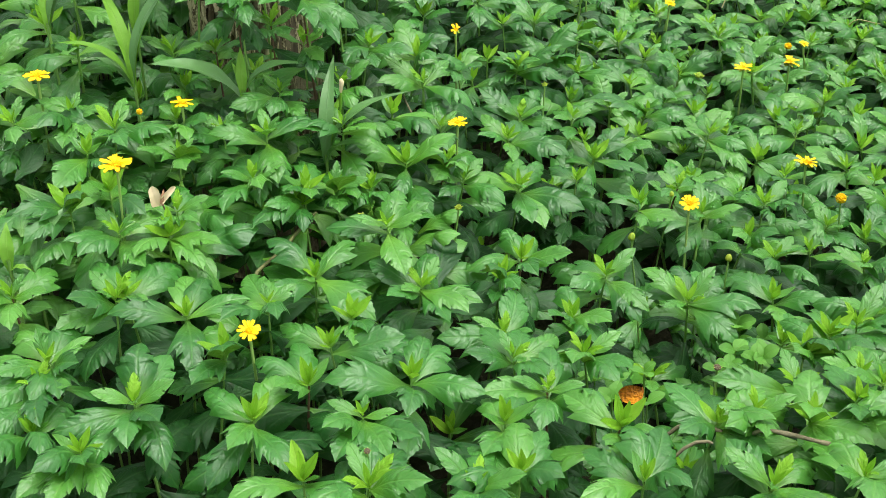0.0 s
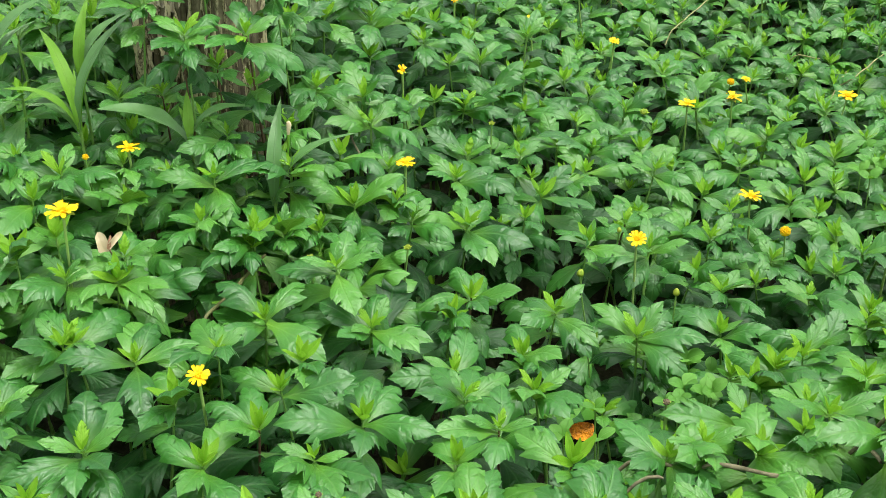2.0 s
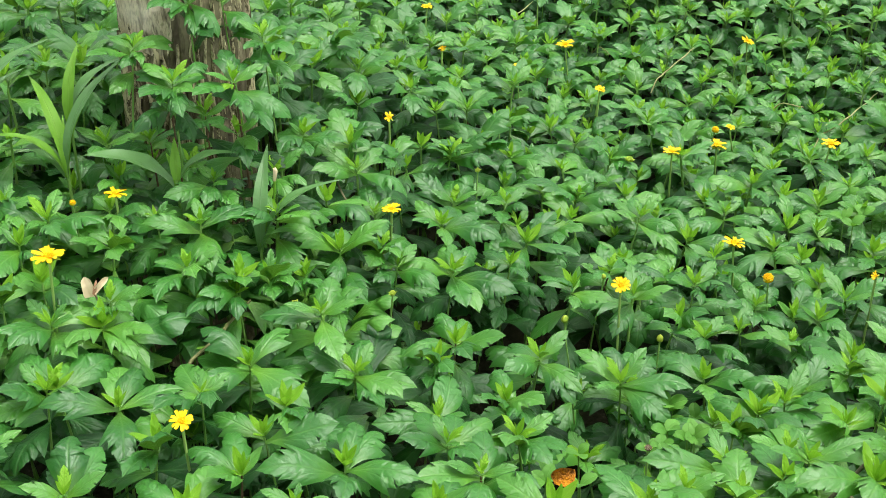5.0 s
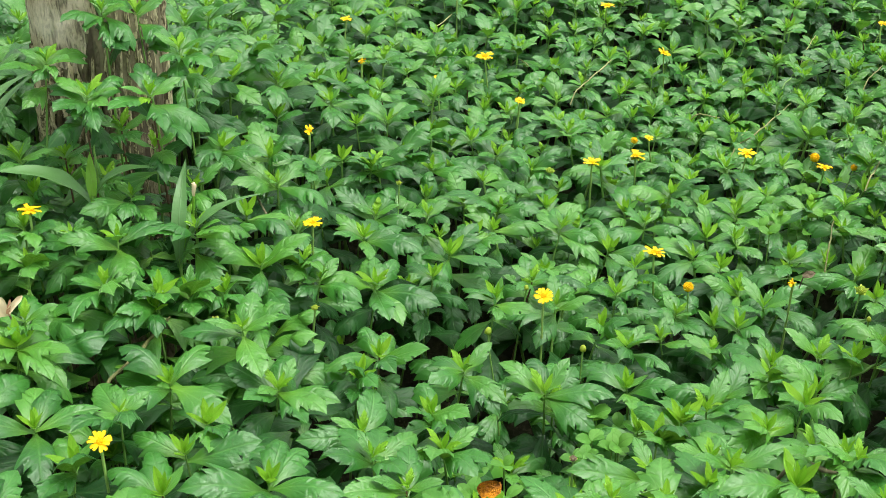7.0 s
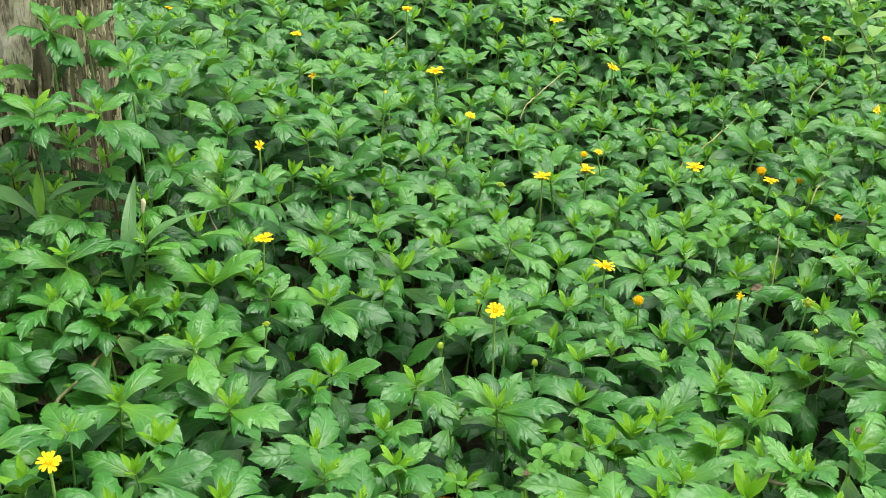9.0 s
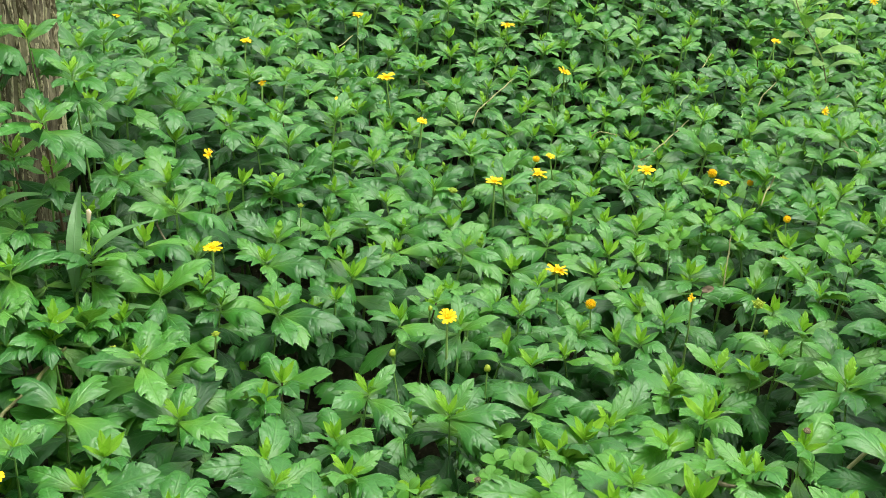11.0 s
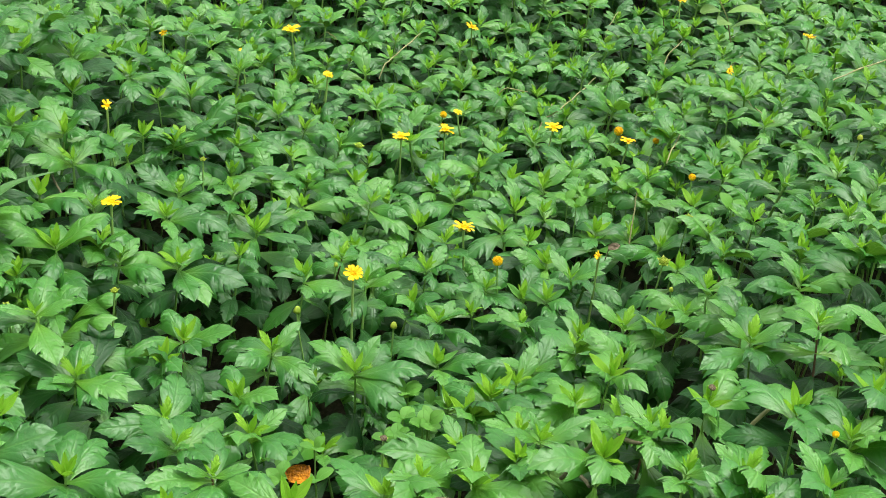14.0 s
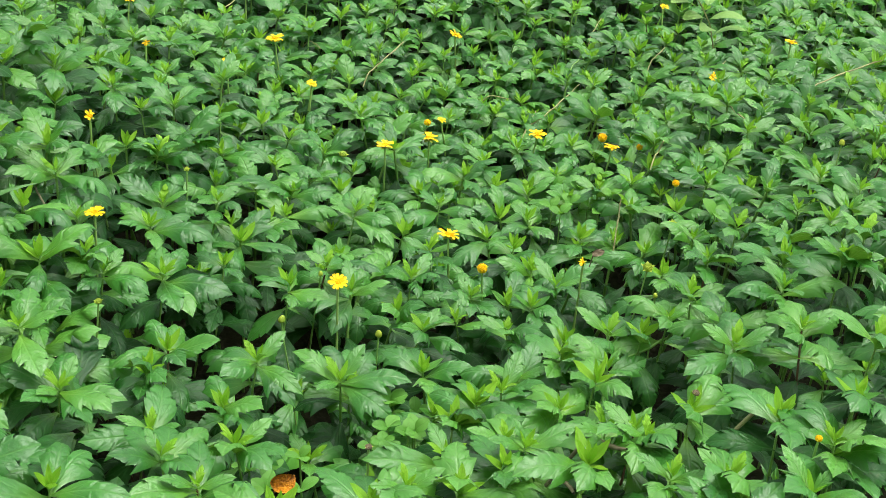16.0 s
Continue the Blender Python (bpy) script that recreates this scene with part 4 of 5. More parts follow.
def carpet():
    rng = random.Random(5)
    cell = {}

    def near(x, y, gap):
        i, j = int(x // .06), int(y // .06)
        return any((x - a) ** 2 + (y - b) ** 2 < gap * gap for di in (-1, 0, 1) for dj in (-1, 0, 1) for a, b in cell.get((i + di, j + dj), ()))

    def put(x, y):
        cell.setdefault((int(x // .06), int(y // .06)), []).append((x, y))

    for x, y in PLACED:
        put(x, y)
    near_rest, far_rest, single = Gather(), Gather(), 0
    spots = []
    for _ in range(52000):
        x, y = rng.uniform(-1.9, 2.9), rng.uniform(-0.8, 4.1)
        edge = ((x - .5) / 2.3) ** 2 + ((y - 1.65) / 2.35) ** 2 + 0.22 * noise.noise((x * 1.7, y * 1.7, 3))
        if edge > 1:
            continue
        seen = 0.5 < y < 3.2 and -0.42 * y - 0.16 < x < 0.80 * y + 0.22
        if kept_clear(x, y) or near(x, y, (0.050 if y < 1.5 else 0.044) if seen else 0.062):
            continue
        if (x - TREE[0]) ** 2 + (y - TREE[1]) ** 2 < 0.095 ** 2:
            continue
        put(x, y)
        spots.append((x, y, seen))
    spots.sort(key=lambda s: (not s[2], s[1]))
    for x, y, seen in spots:
        z = carpet_height(x, y) - ((rng.uniform(0.01, 0.04) if rng.random() < (.65 if x < -.05 and y > .95 else .42) else rng.uniform(0.08, 0.13)) if seen and y < 1.25 else rng.uniform(0.0, 0.065) if seen and y < 1.6 else rng.uniform(-0.022, 0.045))
        if seen and x < 0 and y > .95:
            z += 0.035
        if any((x - a) ** 2 + (y + .02 - b) ** 2 < 0.05 ** 2 for a, b in HEADS):
            z -= 0.034 if any(abs(x - a) < .03 and -.06 < y - b < .005 for a, b in HEADS) else 0.014
        if -0.36 < x < -0.08 and 1.17 < y < 1.42:
            z -= 0.09
        if (x + .05) ** 2 + (y - 1.46) ** 2 < 0.06 ** 2:
            z -= 0.05
        z = max(z, 0.09)
        if seen and y < 1.5 and single < 118:
            plant(x, y, z, *random_blades(rng), lower=3)
            single += 1
            continue
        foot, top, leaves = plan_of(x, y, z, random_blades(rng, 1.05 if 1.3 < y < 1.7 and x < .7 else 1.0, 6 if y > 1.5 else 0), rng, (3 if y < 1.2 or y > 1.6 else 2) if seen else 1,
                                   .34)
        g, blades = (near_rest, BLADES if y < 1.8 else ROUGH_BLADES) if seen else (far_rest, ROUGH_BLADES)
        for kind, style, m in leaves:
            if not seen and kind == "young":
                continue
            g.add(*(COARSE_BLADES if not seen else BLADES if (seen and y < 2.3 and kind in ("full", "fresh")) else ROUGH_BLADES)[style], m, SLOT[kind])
        g.tube([foot, foot.lerp(top, .5) + Vector((rng.uniform(-.006, .006), 0, 0)), top], [.0026, .0023, .0017], 4)
    # scattered low leaves, all in the deepened colour, to shade the gaps
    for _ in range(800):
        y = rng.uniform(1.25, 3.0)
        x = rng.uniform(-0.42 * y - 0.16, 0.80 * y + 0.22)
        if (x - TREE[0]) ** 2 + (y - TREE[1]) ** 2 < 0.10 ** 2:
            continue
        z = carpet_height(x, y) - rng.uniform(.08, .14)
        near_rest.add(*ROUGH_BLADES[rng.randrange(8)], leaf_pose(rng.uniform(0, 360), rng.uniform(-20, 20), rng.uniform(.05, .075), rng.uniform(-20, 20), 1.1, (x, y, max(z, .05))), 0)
    # broad leaves under the tall shoots beside the trunk
    for _ in range(420):
        x, y = rng.uniform(-.52, .02), rng.uniform(.93, 1.42)
        if x > -.24 and y > 1.22:
            continue
        z = carpet_height(x, y) - rng.uniform(.03, .085) - (.03 if -0.36 < x < -0.08 and y > 1.2 else 0)
        near_rest.add(*ROUGH_BLADES[rng.randrange(8)], leaf_pose(rng.uniform(0, 360), rng.uniform(-25, 20), rng.uniform(.05, .07), rng.uniform(-20, 20), 1.05, (x, y, z)), rng.choice((1, 1, 1, 3, 0)))
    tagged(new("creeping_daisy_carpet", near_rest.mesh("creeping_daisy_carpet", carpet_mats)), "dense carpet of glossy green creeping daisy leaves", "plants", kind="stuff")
    tagged(new("creeping_daisy_surround", far_rest.mesh("creeping_daisy_surround", carpet_mats)), "creeping daisy leaves spreading round the patch", "plants", kind="stuff")


HOLLOWS = [(-0.247, 0.942, 0.032), (0.150, 0.720, 0.050), (0.150, 0.760, 0.040), (-0.249, 0.733, 0.035), (-0.282, 0.727, 0.040), (-0.192, 0.749, 0.035), (-0.329, 0.775, 0.030), (0.547, 1.089, 0.040), (0.132, 1.034, 0.030), (0.232, 1.045, 0.035), (-0.187, 1.383, 0.030), (0.167, 0.915, 0.055), (0.195, 0.928, 0.040), (0.130, 0.957, 0.035), (0.032, 1.165, 0.050), (-0.161, 0.997, 0.030), (-0.014, 0.731, 0.040), (-0.216, 0.809, 0.035), (-0.301, 0.721, 0.040), (0.104, 1.044, 0.030), (0.837, 1.457, 0.060), (0.751, 1.168, 0.040), (0.137, 1.044, 0.040), (0.546, 1.007, 0.035), (0.110, 1.209, 0.040), (0.938, 1.544, 0.050), (1.022, 2.374, 0.080), (0.970, 2.406, 0.060), (1.073, 2.312, 0.050), (1.048, 2.358, 0.060)]


# ---- the tree trunk ----
def tree_trunk():
    rng = random.Random(8)
    x0, y0 = TREE
    rows, cols = 200, 120
    g = np.zeros((rows, cols + 1, 3))
    for i in range(rows):
        z = -0.05 + 1.9 * (i / (rows - 1)) ** 1.35
        flare = 0.079 + 0.05 * math.exp(-(z + .05) / .09) - 0.006 * z
        for j in range(cols + 1):
            a = 2 * math.pi * (j % cols) / cols
            c, s = math.cos(a), math.sin(a)
            ridge = abs(noise.noise((c * 3.2 + .6 * noise.noise((c * 2, s * 2, z * 9)), s * 3.2, z * 3.0)))
            plate = noise.noise((c * 1.2, s * 1.2, z * 2.2 + 4))
            crack = abs(noise.noise((c * 9, s * 9, z * 8.0 + 3)))
            r = flare * (1 + 0.06 * plate) - 0.010 * (1 - min(1, ridge * 6)) * (1 if plate < .12 else .25) - 0.003 * (1 - min(1, crack * 5))
            if i == rows - 1:
                r = 0.001
            g[i, j] = (r * c + 0.012 * z, r * s, z)
    uv = np.zeros((rows, cols + 1, 2))
    root = new("tree")
    root.matrix_basis = Matrix.Translation((x0, y0, 0))
    tagged(root, "slim tree trunk with tan cracked bark among plants", "tree")
    trunk = child("trunk", grid_mesh("trunk", g[:, ::-1].copy(), uv, bark_mat), root)

    def skin(z):
        return 0.079 + 0.05 * math.exp(-(z + .05) / .09) - 0.006 * z

    # a smooth pale stretch where the outer bark has peeled
    pg = np.zeros((70, 46, 3))
    for i in range(70):
        v = i / 69
        lo, hi = -212 + 9 * noise.noise((0, 3, v * 14)), -74 + 10 * noise.noise((5, 1, v * 11)) - 26 * max(0, .25 - v) * 4
        for j in range(46):
            t = j / 45
            ang = radians(lo + (hi - lo) * t)
            z = 0.455 + 0.03 * noise.noise((t * 5, 2, 7)) - 0.025 * t + v * 0.5
            edge = min(1, 9 * min(t, 1 - t), 9 * v, 9 * (1 - v))
            r = skin(z) + 0.0045 * edge + 0.003 * noise.noise((t * 7, v * 9, 1)) + 0.0016 * noise.noise((t * 24, v * 20, 5)) - 0.001
            pg[i, j] = (r * math.cos(ang) + 0.012 * z, r * math.sin(ang), z)
    child("peeled_bark", grid_mesh("peeled_bark", pg[:, ::-1].copy(), np.zeros((70, 46, 2)), peeled_mat), trunk, None, "smooth pale tan bark")
    # upright ridges of old bark
    shapes = []
    for s in range(5):
        rg = np.zeros((9, 5, 3))
        for i in range(9):
            v = i / 8
            w = (0.10 + 0.90 * math.sin(math.pi * min(.96, .06 + .9 * v)) ** .6) * (1 + .35 * noise.noise((v * 6, s * 3.1, 0)))
            sway = .9 * noise.noise((v * 3, s * 5.7, 2))
            for j, q in enumerate((-1, -.55, 0, .55, 1)):
                rg[i, j] = (1.0 - q * q * .9 + .5 * noise.noise((v * 9, q * 2, s * 4)) - .35, q * w + sway, v)
        shapes.append(grid_mesh("bark_ridge", rg, np.zeros((9, 5, 2)), ridge_mat))
    for k in range(34):
        z = 0.16 + rng.uniform(0, .06)
        while z < 0.62:
            tall = rng.uniform(.030, .080)
            deg = -190 + 6.6 * k + rng.uniform(-2.0, 2.0)
            if not (deg < -84 and z + tall > .47):
                ang = radians(deg)
                r = skin(z + tall / 2) - 0.0015
                child("bark_ridge", rng.choice(shapes), trunk, Matrix.Translation((r * math.cos(ang) + .012 * z, r * math.sin(ang), z)) @ Matrix.Rotation(ang, 4, "Z")
                      @ Matrix.Rotation(rng.uniform(-.05, .05), 4, "X") @ Matrix.Diagonal((rng.uniform(.004, .0075), rng.uniform(.0026, .0042), tall, 1)))
            z += tall * rng.uniform(.85, 1.1)


tree_trunk()


# ---- daisies ----
def petal_mesh():
    rows = [(0, .05), (.15, .085), (.35, .125), (.6, .150), (.8, .150), (.92, .132), (.97, .115), (1.0, .10)]
    g, u = np.zeros((len(rows), 5, 3)), np.zeros((len(rows), 5, 2))
    for i, (v, w) in enumerate(rows):
        for j, s in enumerate((-1, -.5, 0, .5, 1)):
            notch = -0.075 if (i == len(rows) - 1 and abs(s) == .5) else 0
            g[i, j] = (v + notch, w * s, 0.10 * math.sin(2.4 * v) - 0.12 * v * v + 0.05 * abs(s) - 0.03 * (abs(s) == .5))
            u[i, j] = (.5 + .5 * s, v)
    return grid_mesh("petal", g, u, petal_mat)


PETAL = petal_mesh()


def dome_mesh(name, material, knobs, height, seed):
    """A rounded head made of many small florets."""
    rng = random.Random(seed)
    bm = bmesh.new()
    bmesh.ops.create_uvsphere(bm, u_segments=14, v_segments=8, radius=1.0)
    for v in bm.verts:
        v.co.z = max(v.co.z, -0.35) * height
    for k in range(knobs):
        t = (k + .5) / knobs
        r, a = math.sqrt(t) * .95, k * 2.39996
        h = height * math.sqrt(max(0, 1 - r * r))
        m = Matrix.Translation((r * math.cos(a), r * math.sin(a), h)) @ Matrix.Scale(rng.uniform(.11, .17), 4) @ Matrix.Scale(rng.uniform(1.2, 2.2), 4, (0, 0, 1))
        bmesh.ops.create_icosphere(bm, subdivisions=1, radius=1.0, matrix=m)
    me = bpy.data.meshes.new(name)
    bm.to_mesh(me)
    bm.free()
    me.materials.append(material)
    for p in me.polygons:
        p.use_smooth = True
    return me


DISC = dome_mesh("disc", disc_mat, 34, 0.45, 1)
BALL = dome_mesh("disc", disc_mat, 46, 0.95, 2)
SPENT = dome_mesh("head", sepal_mat, 40, 0.8, 3)
WITHERED = dome_mesh("head", brown_mat, 26, 0.7, 4)
CUP = dome_mesh("bud", sepal_mat, 0, 1.5, 5)
SEPAL = grid_mesh("sepal", *blade_grid(TOOTHED, .3, .1, .2, .0, 77, False), sepal_mat)


def stalk(x, y, z, foot_off, root, radius=0.0013, paint=stalk_mat):
    """A thin flower stalk from among the leaves up to the head."""
    low = min(0.10, z * .5)
    pts = [(foot_off[0], foot_off[1], low - z), (foot_off[0] * .6, foot_off[1] * .6, (low - z) * .55), (foot_off[0] * .15, foot_off[1] * .15, (low - z) * .2), (0, 0, -0.002)]
    child("flower_stalk", tube("flower_stalk", pts, [radius * 1.2, radius * 1.1, radius, radius * 1.15], paint, 6), root)


def daisy(x, y, z, width, tilt, azimuth, petals):
    """A yellow daisy: stalk, cup of sepals, disc, and each petal; tilted from upright towards azimuth."""
    rng = random.Random(int(1000 * (x + 3) + 77 * y))
    HEADS.append((x, y))
    root = new("yellow_daisy")
    root.matrix_basis = Matrix.Translation((x, y, z))
    tagged(root, "small yellow daisy flower on a thin green stalk", "flower", "yellow daisies")
    stalk(x, y, z, (rng.uniform(-.02, .02), rng.uniform(-.01, .02)), root)
    axis = Vector((-math.sin(radians(azimuth)), math.cos(radians(azimuth)), 0))
    turn = Matrix.Rotation(radians(tilt - 6 if tilt < 16 else tilt), 4, axis)
    r = width * .47
    child("disc", DISC, root, turn @ Matrix.Translation((0, 0, 0.12 * r)) @ Matrix.Scale(r * .31, 4), "orange-yellow flower centre")
    for k in range(5):
        child("sepal", SEPAL, root, turn @ leaf_pose(72 * k + rng.uniform(-8, 8), -4, r * .7, 0, 1.0, (0, 0, -0.10 * r)))
    petals = max(12, round(petals * 1.25)) if petals > 5 else petals + 1
    step = 360 / max(petals, 9)
    gap = rng.uniform(0, 360)
    for k in range(petals):
        s = rng.uniform(.9, 1.08)
        child("petal", PETAL, root, turn @ Matrix.Rotation(radians(gap + step * k + rng.uniform(-5, 5)), 4, "Z") @ Matrix.Translation((r * .16, 0, 0.06 * r))
              @ Matrix.Rotation(radians(rng.uniform(-26, 4)), 4, "Y") @ Matrix.Rotation(radians(rng.uniform(-14, 14)), 4, "X")
              @ Matrix.Diagonal((r * .84 * s, r * rng.uniform(1.0, 1.25), r * .84, 1)))


def flower_head(kind, x, y, z, width):
    rng = random.Random(int(1000 * (x + 3) + 77 * y))
    name, label = {"disc": ("spent_daisy", "orange daisy head that has dropped its petals"), "spent": ("daisy_seed_head", "greenish spent daisy head on a stalk"),
                   "bud": ("daisy_bud", "closed green daisy bud on a thin stalk"), "withered": ("withered_daisy", "brown withered daisy head among leaves")}[kind]
    root = new(name)
    root.matrix_basis = Matrix.Translation((x, y, z))
    tagged(root, label, "flower", name.replace("_", " ") + "s")
    stalk(x, y, z, (rng.uniform(-.025, .025), rng.uniform(-.02, .02)), root, .0009, stem_green)
    turn = Matrix.Rotation(radians(rng.uniform(-20, 25)), 4, "X") @ Matrix.Rotation(radians(rng.uniform(-15, 15)), 4, "Y")
    mesh, part_name = {"disc": (BALL, "disc"), "spent": (SPENT, "head"), "bud": (CUP, "bud"), "withered": (WITHERED, "head")}[kind]
    child(part_name, mesh, root, turn @ Matrix.Scale(width * (.36 if kind == "spent" else .43), 4))
    for k in range(5):
        child("sepal", SEPAL, root, turn @ leaf_pose(72 * k + rng.uniform(-9, 9), 30 if kind != "bud" else 55, width * .66, 0, .8, (0, 0, -0.2 * width)))


# ---- grass ----
def grass(x, y, z, *blades):
    """A clump of broad grass: each blade arches from the base to its tip."""
    root = new("grass_clump")
    root.matrix_basis = Matrix.Translation((x, y, z))
    tagged(root, "clump of broad light-green grass blades", "grass", "grass clumps")
    rng = random.Random(int(900 * (x + 4)))
    child("stem", tube("stem", [(0, 0, -min(z, .2)), (0.002, 0.001, -min(z, .2) * .5), (0, 0, 0.012)], [0.0013, 0.0014, 0.0017], stem_green, 7), root)
    for dx, dy, dz, wide, tint, *bow in blades:
        tip = Vector((dx, dy, dz))
        side = tip.cross(Vector((0, 0, 1))).normalized()
        flat = Vector((dx, dy, 0)).length / max(tip.length, 1e-4)
        rise = side.cross(tip).normalized() * tip.length * (0.10 + 0.16 * flat) * (bow[0] if bow else 1)
        n = 15
        g, u = np.zeros((n, 5, 3)), np.zeros((n, 5, 2))
        for i in range(n):
            v = i / (n - 1)
            w = wide * .68 * (0.35 + 0.65 * min(1, v / .35)) * (1 - max(0, (v - .45) / .55) ** 1.6) + 0.00015
            mid = tip * v + rise * 4 * v * (1 - v) * (1 - .2 * v)
            out = side.cross(tip).normalized()
            for j, s in enumerate((-1, -.5, 0, .5, 1)):
                p = mid + side * (w * s) + out * (abs(s) * w * .35 + 0.0006 * math.sin(16 * v + s * 2))
                g[i, j] = p
                u[i, j] = (.5 + .5 * s, v)
        child("blade", grid_mesh("blade", g, u, grass_bright if tint == "b" else grass_mat), root)


# ---- dry leaves, twigs and weeds ----
def seed_spike(x, y, z, size):
    """A pale withered flower spike that stands out of a grass clump."""
    root = new("grass_spike")
    root.matrix_basis = Matrix.Translation((x, y, z))
    tagged(root, "pale withered flower spike among grass blades", "grass")
    child("spike", tube("spike", [(0, 0, -size * .25), (0, 0, 0), (.0006, 0, size * .35), (.0012, 0, size * .75), (.0002, 0, size * .95), (-.0010, 0, size * .90)], [.0012, .0017, .0022, .0026, .0022, .0008], dry_mat, 9), root, None, "shrivelled cream tip")
    child("stem", tube("stem", [(-.003, 0, -size * 4), (-.001, 0, -size * 1.4), (0, 0, -size * .2)], [.0010, .0012, .0014], grass_bright, 7), root)


def curled_sheet(length, width, bend, twist, seed, rows=16, cols=9):
    """A dead leaf that has curled across and along."""
    rng = random.Random(seed)
    ph = rng.uniform(0, 6)
    g, u = np.zeros((rows, cols, 3)), np.zeros((rows, cols, 2))
    for i in range(rows):
        v = i / (rows - 1)
        w = width * .5 * math.sin(math.pi * min(.97, .12 + .86 * v)) ** .7
        for j in range(cols):
            s = -1 + 2 * j / (cols - 1)
            a = bend * s
            y = w * (math.sin(a) / bend if bend else s)
            z = w * (1 - math.cos(a)) / max(bend, .01) + 0.10 * length * math.sin(math.pi * v) + 0.03 * length * math.sin(9 * v + 3 * s + ph) + 0.10 * length * noise.noise((4 * v + ph, 2.5 * s, seed))
            c, sn = math.cos(twist * (v - .5)), math.sin(twist * (v - .5))
            g[i, j] = (length * v, y * c - z * sn, y * sn + z * c)
            u[i, j] = (.5 + .5 * s, v)
    return g, u


def folded_blade(length, low, high, cup, seed):
    """One half of a folded dry leaf: low and high are its widths at the foot and near the tip."""
    g, u = np.zeros((14, 9, 3)), np.zeros((14, 9, 2))
    for i in range(14):
        v = i / 13
        w = .5 * (low + (high - low) * v) * (1 - max(0, (v - .8) / .2) ** 2 * .75) * (.8 + .2 * min(1, v / .12))
        for j in range(9):
            q = -1 + j / 4
            g[i, j] = (length * (v + .05 * q * (1 - v)), w * q, cup * w * q * q + .05 * length * math.sin(3.1 * v) + .05 * length * noise.noise((3 * v, 2 * q, seed)))
            u[i, j] = (.5 + .5 * q, v)
    return g, u


def dry_leaf(x, y, z, size):
    root = new("dry_leaf")
    root.matrix_basis = Matrix.Translation((x, y, z - 0.004))
    tagged(root, "folded pale cream and reddish dry leaf caught among leaves", "leaf")
    child("blade", grid_mesh("blade", *folded_blade(size * 1.10, size * .66, size * .46, .35, 31), dry_mat), root, leaf_pose(150, 76, 1, -14, 1, (-size * .22, 0, -size * .55)))
    child("blade", grid_mesh("blade", *folded_blade(size * 1.05, size * .30, size * .28, .7, 32), dry_mat), root, leaf_pose(15, 46, 1, 35, 1, (size * .02, -size * .04, -size * .25)))
    child("fold", grid_mesh("fold", *folded_blade(size * .8, size * .22, size * .10, .4, 35), dry_red_mat), root, leaf_pose(50, 72, 1, 15, 1, (-size * .02, -size * .07, -size * .40)), "reddish inner fold")
    child("stalk", tube("stalk", [(0, 0, -size * .4), (0.003, 0.004, -size * 1.3)], [0.0009, 0.0007], brown_mat, 6), root)


def rusty_leaf(x, y, z, size):
    root = new("rusty_leaf")
    root.matrix_basis = Matrix.Translation((x, y, z))
    tagged(root, "curled rust-orange dead leaf lying among leaves", "leaf")
    g, u = curled_sheet(size * 1.1, size * 1.15, 1.2, .7, 41)
    child("blade", grid_mesh("blade", g, u, rust_mat), root, leaf_pose(14, 18, 1, 45, 1, (-size * .5, 0, -size * .05)))
    child("stalk", tube("stalk", [(-size * .4, 0, -size * .3), (-size * .6, .006, -size * .8)], [0.001, 0.0008], brown_mat, 6), root)


# a curled brown scrap put where a butterfly sits by a daisy
def butterfly_stand_in(x, y, z, size):
    root = new("butterfly_stand_in")
    root.matrix_basis = Matrix.Translation((x, y, z))
    tagged(root, "small curled brown scrap standing in for a butterfly beside a flower", "leaf")
    g, u = curled_sheet(size, size * .6, .6, .4, 51)
    child("blade", grid_mesh("blade", g, u, brown_mat), root, leaf_pose(5, 14, 1, 30, 1, (-size * .5, 0, 0)))
    child("stalk", tube("stalk", [(-size * .45, 0, 0), (-size * .5, .004, -size * 1.2)], [0.0008, 0.0006], brown_mat, 6), root)


twig_mat = plain_material("twig_bark", (0.075, 0.068, 0.036), (0.26, 0.235, 0.135), 0.85, 210, 0.0012)
olive_stem = plain_material("olive_stem", (0.085, 0.100, 0.030), (0.20, 0.20, 0.075), 0.6, 90)
pale_stem = plain_material("pale_stem", (0.24, 0.25, 0.09), (0.35, 0.34, 0.15), 0.6, 90)


def runner(tint, thick, *points):
    """A bare creeping stem lying over the carpet, with joints."""
    pts = [Vector(p) for p in points]
    way, rad = [], []
    for a, b in zip(pts, pts[1:]):
        n = max(3, int((b - a).length / .012))
        for k in range(n):
            p = a.lerp(b, k / n)
            way.append(p + Vector((noise.noise(p * 40), noise.noise(p * 40 + Vector((5, 0, 0))), noise.noise(p * 30))) * 0.0025)
            rad.append(thick * .5 * (1.3 if len(way) % 5 == 0 else 1.0))
    way.append(pts[-1])
    rad.append(thick * .35)
    first = way[0].copy()
    way = [first - (way[1] - first).normalized() * 0.02 + Vector((0, 0, -0.02)), first - (way[1] - first).normalized() * 0.008 + Vector((0, 0, -0.005))] + way
    rad = [thick * .5] * 2 + rad
    name = "twig" if tint == "brown" else "runner_stem"
    root = new(name, tube(name, [p - first for p in way], rad, {"brown": twig_mat, "green": stem_green, "olive": olive_stem, "pale": pale_stem}[tint], 8))
    root.matrix_basis = Matrix.Translation(first)
    tagged(root, "bare brown twig lying across the leaves" if tint == "brown" else "bare pale creeping stem arching over leaves", "twig" if tint == "brown" else "stem", "twigs and runners")


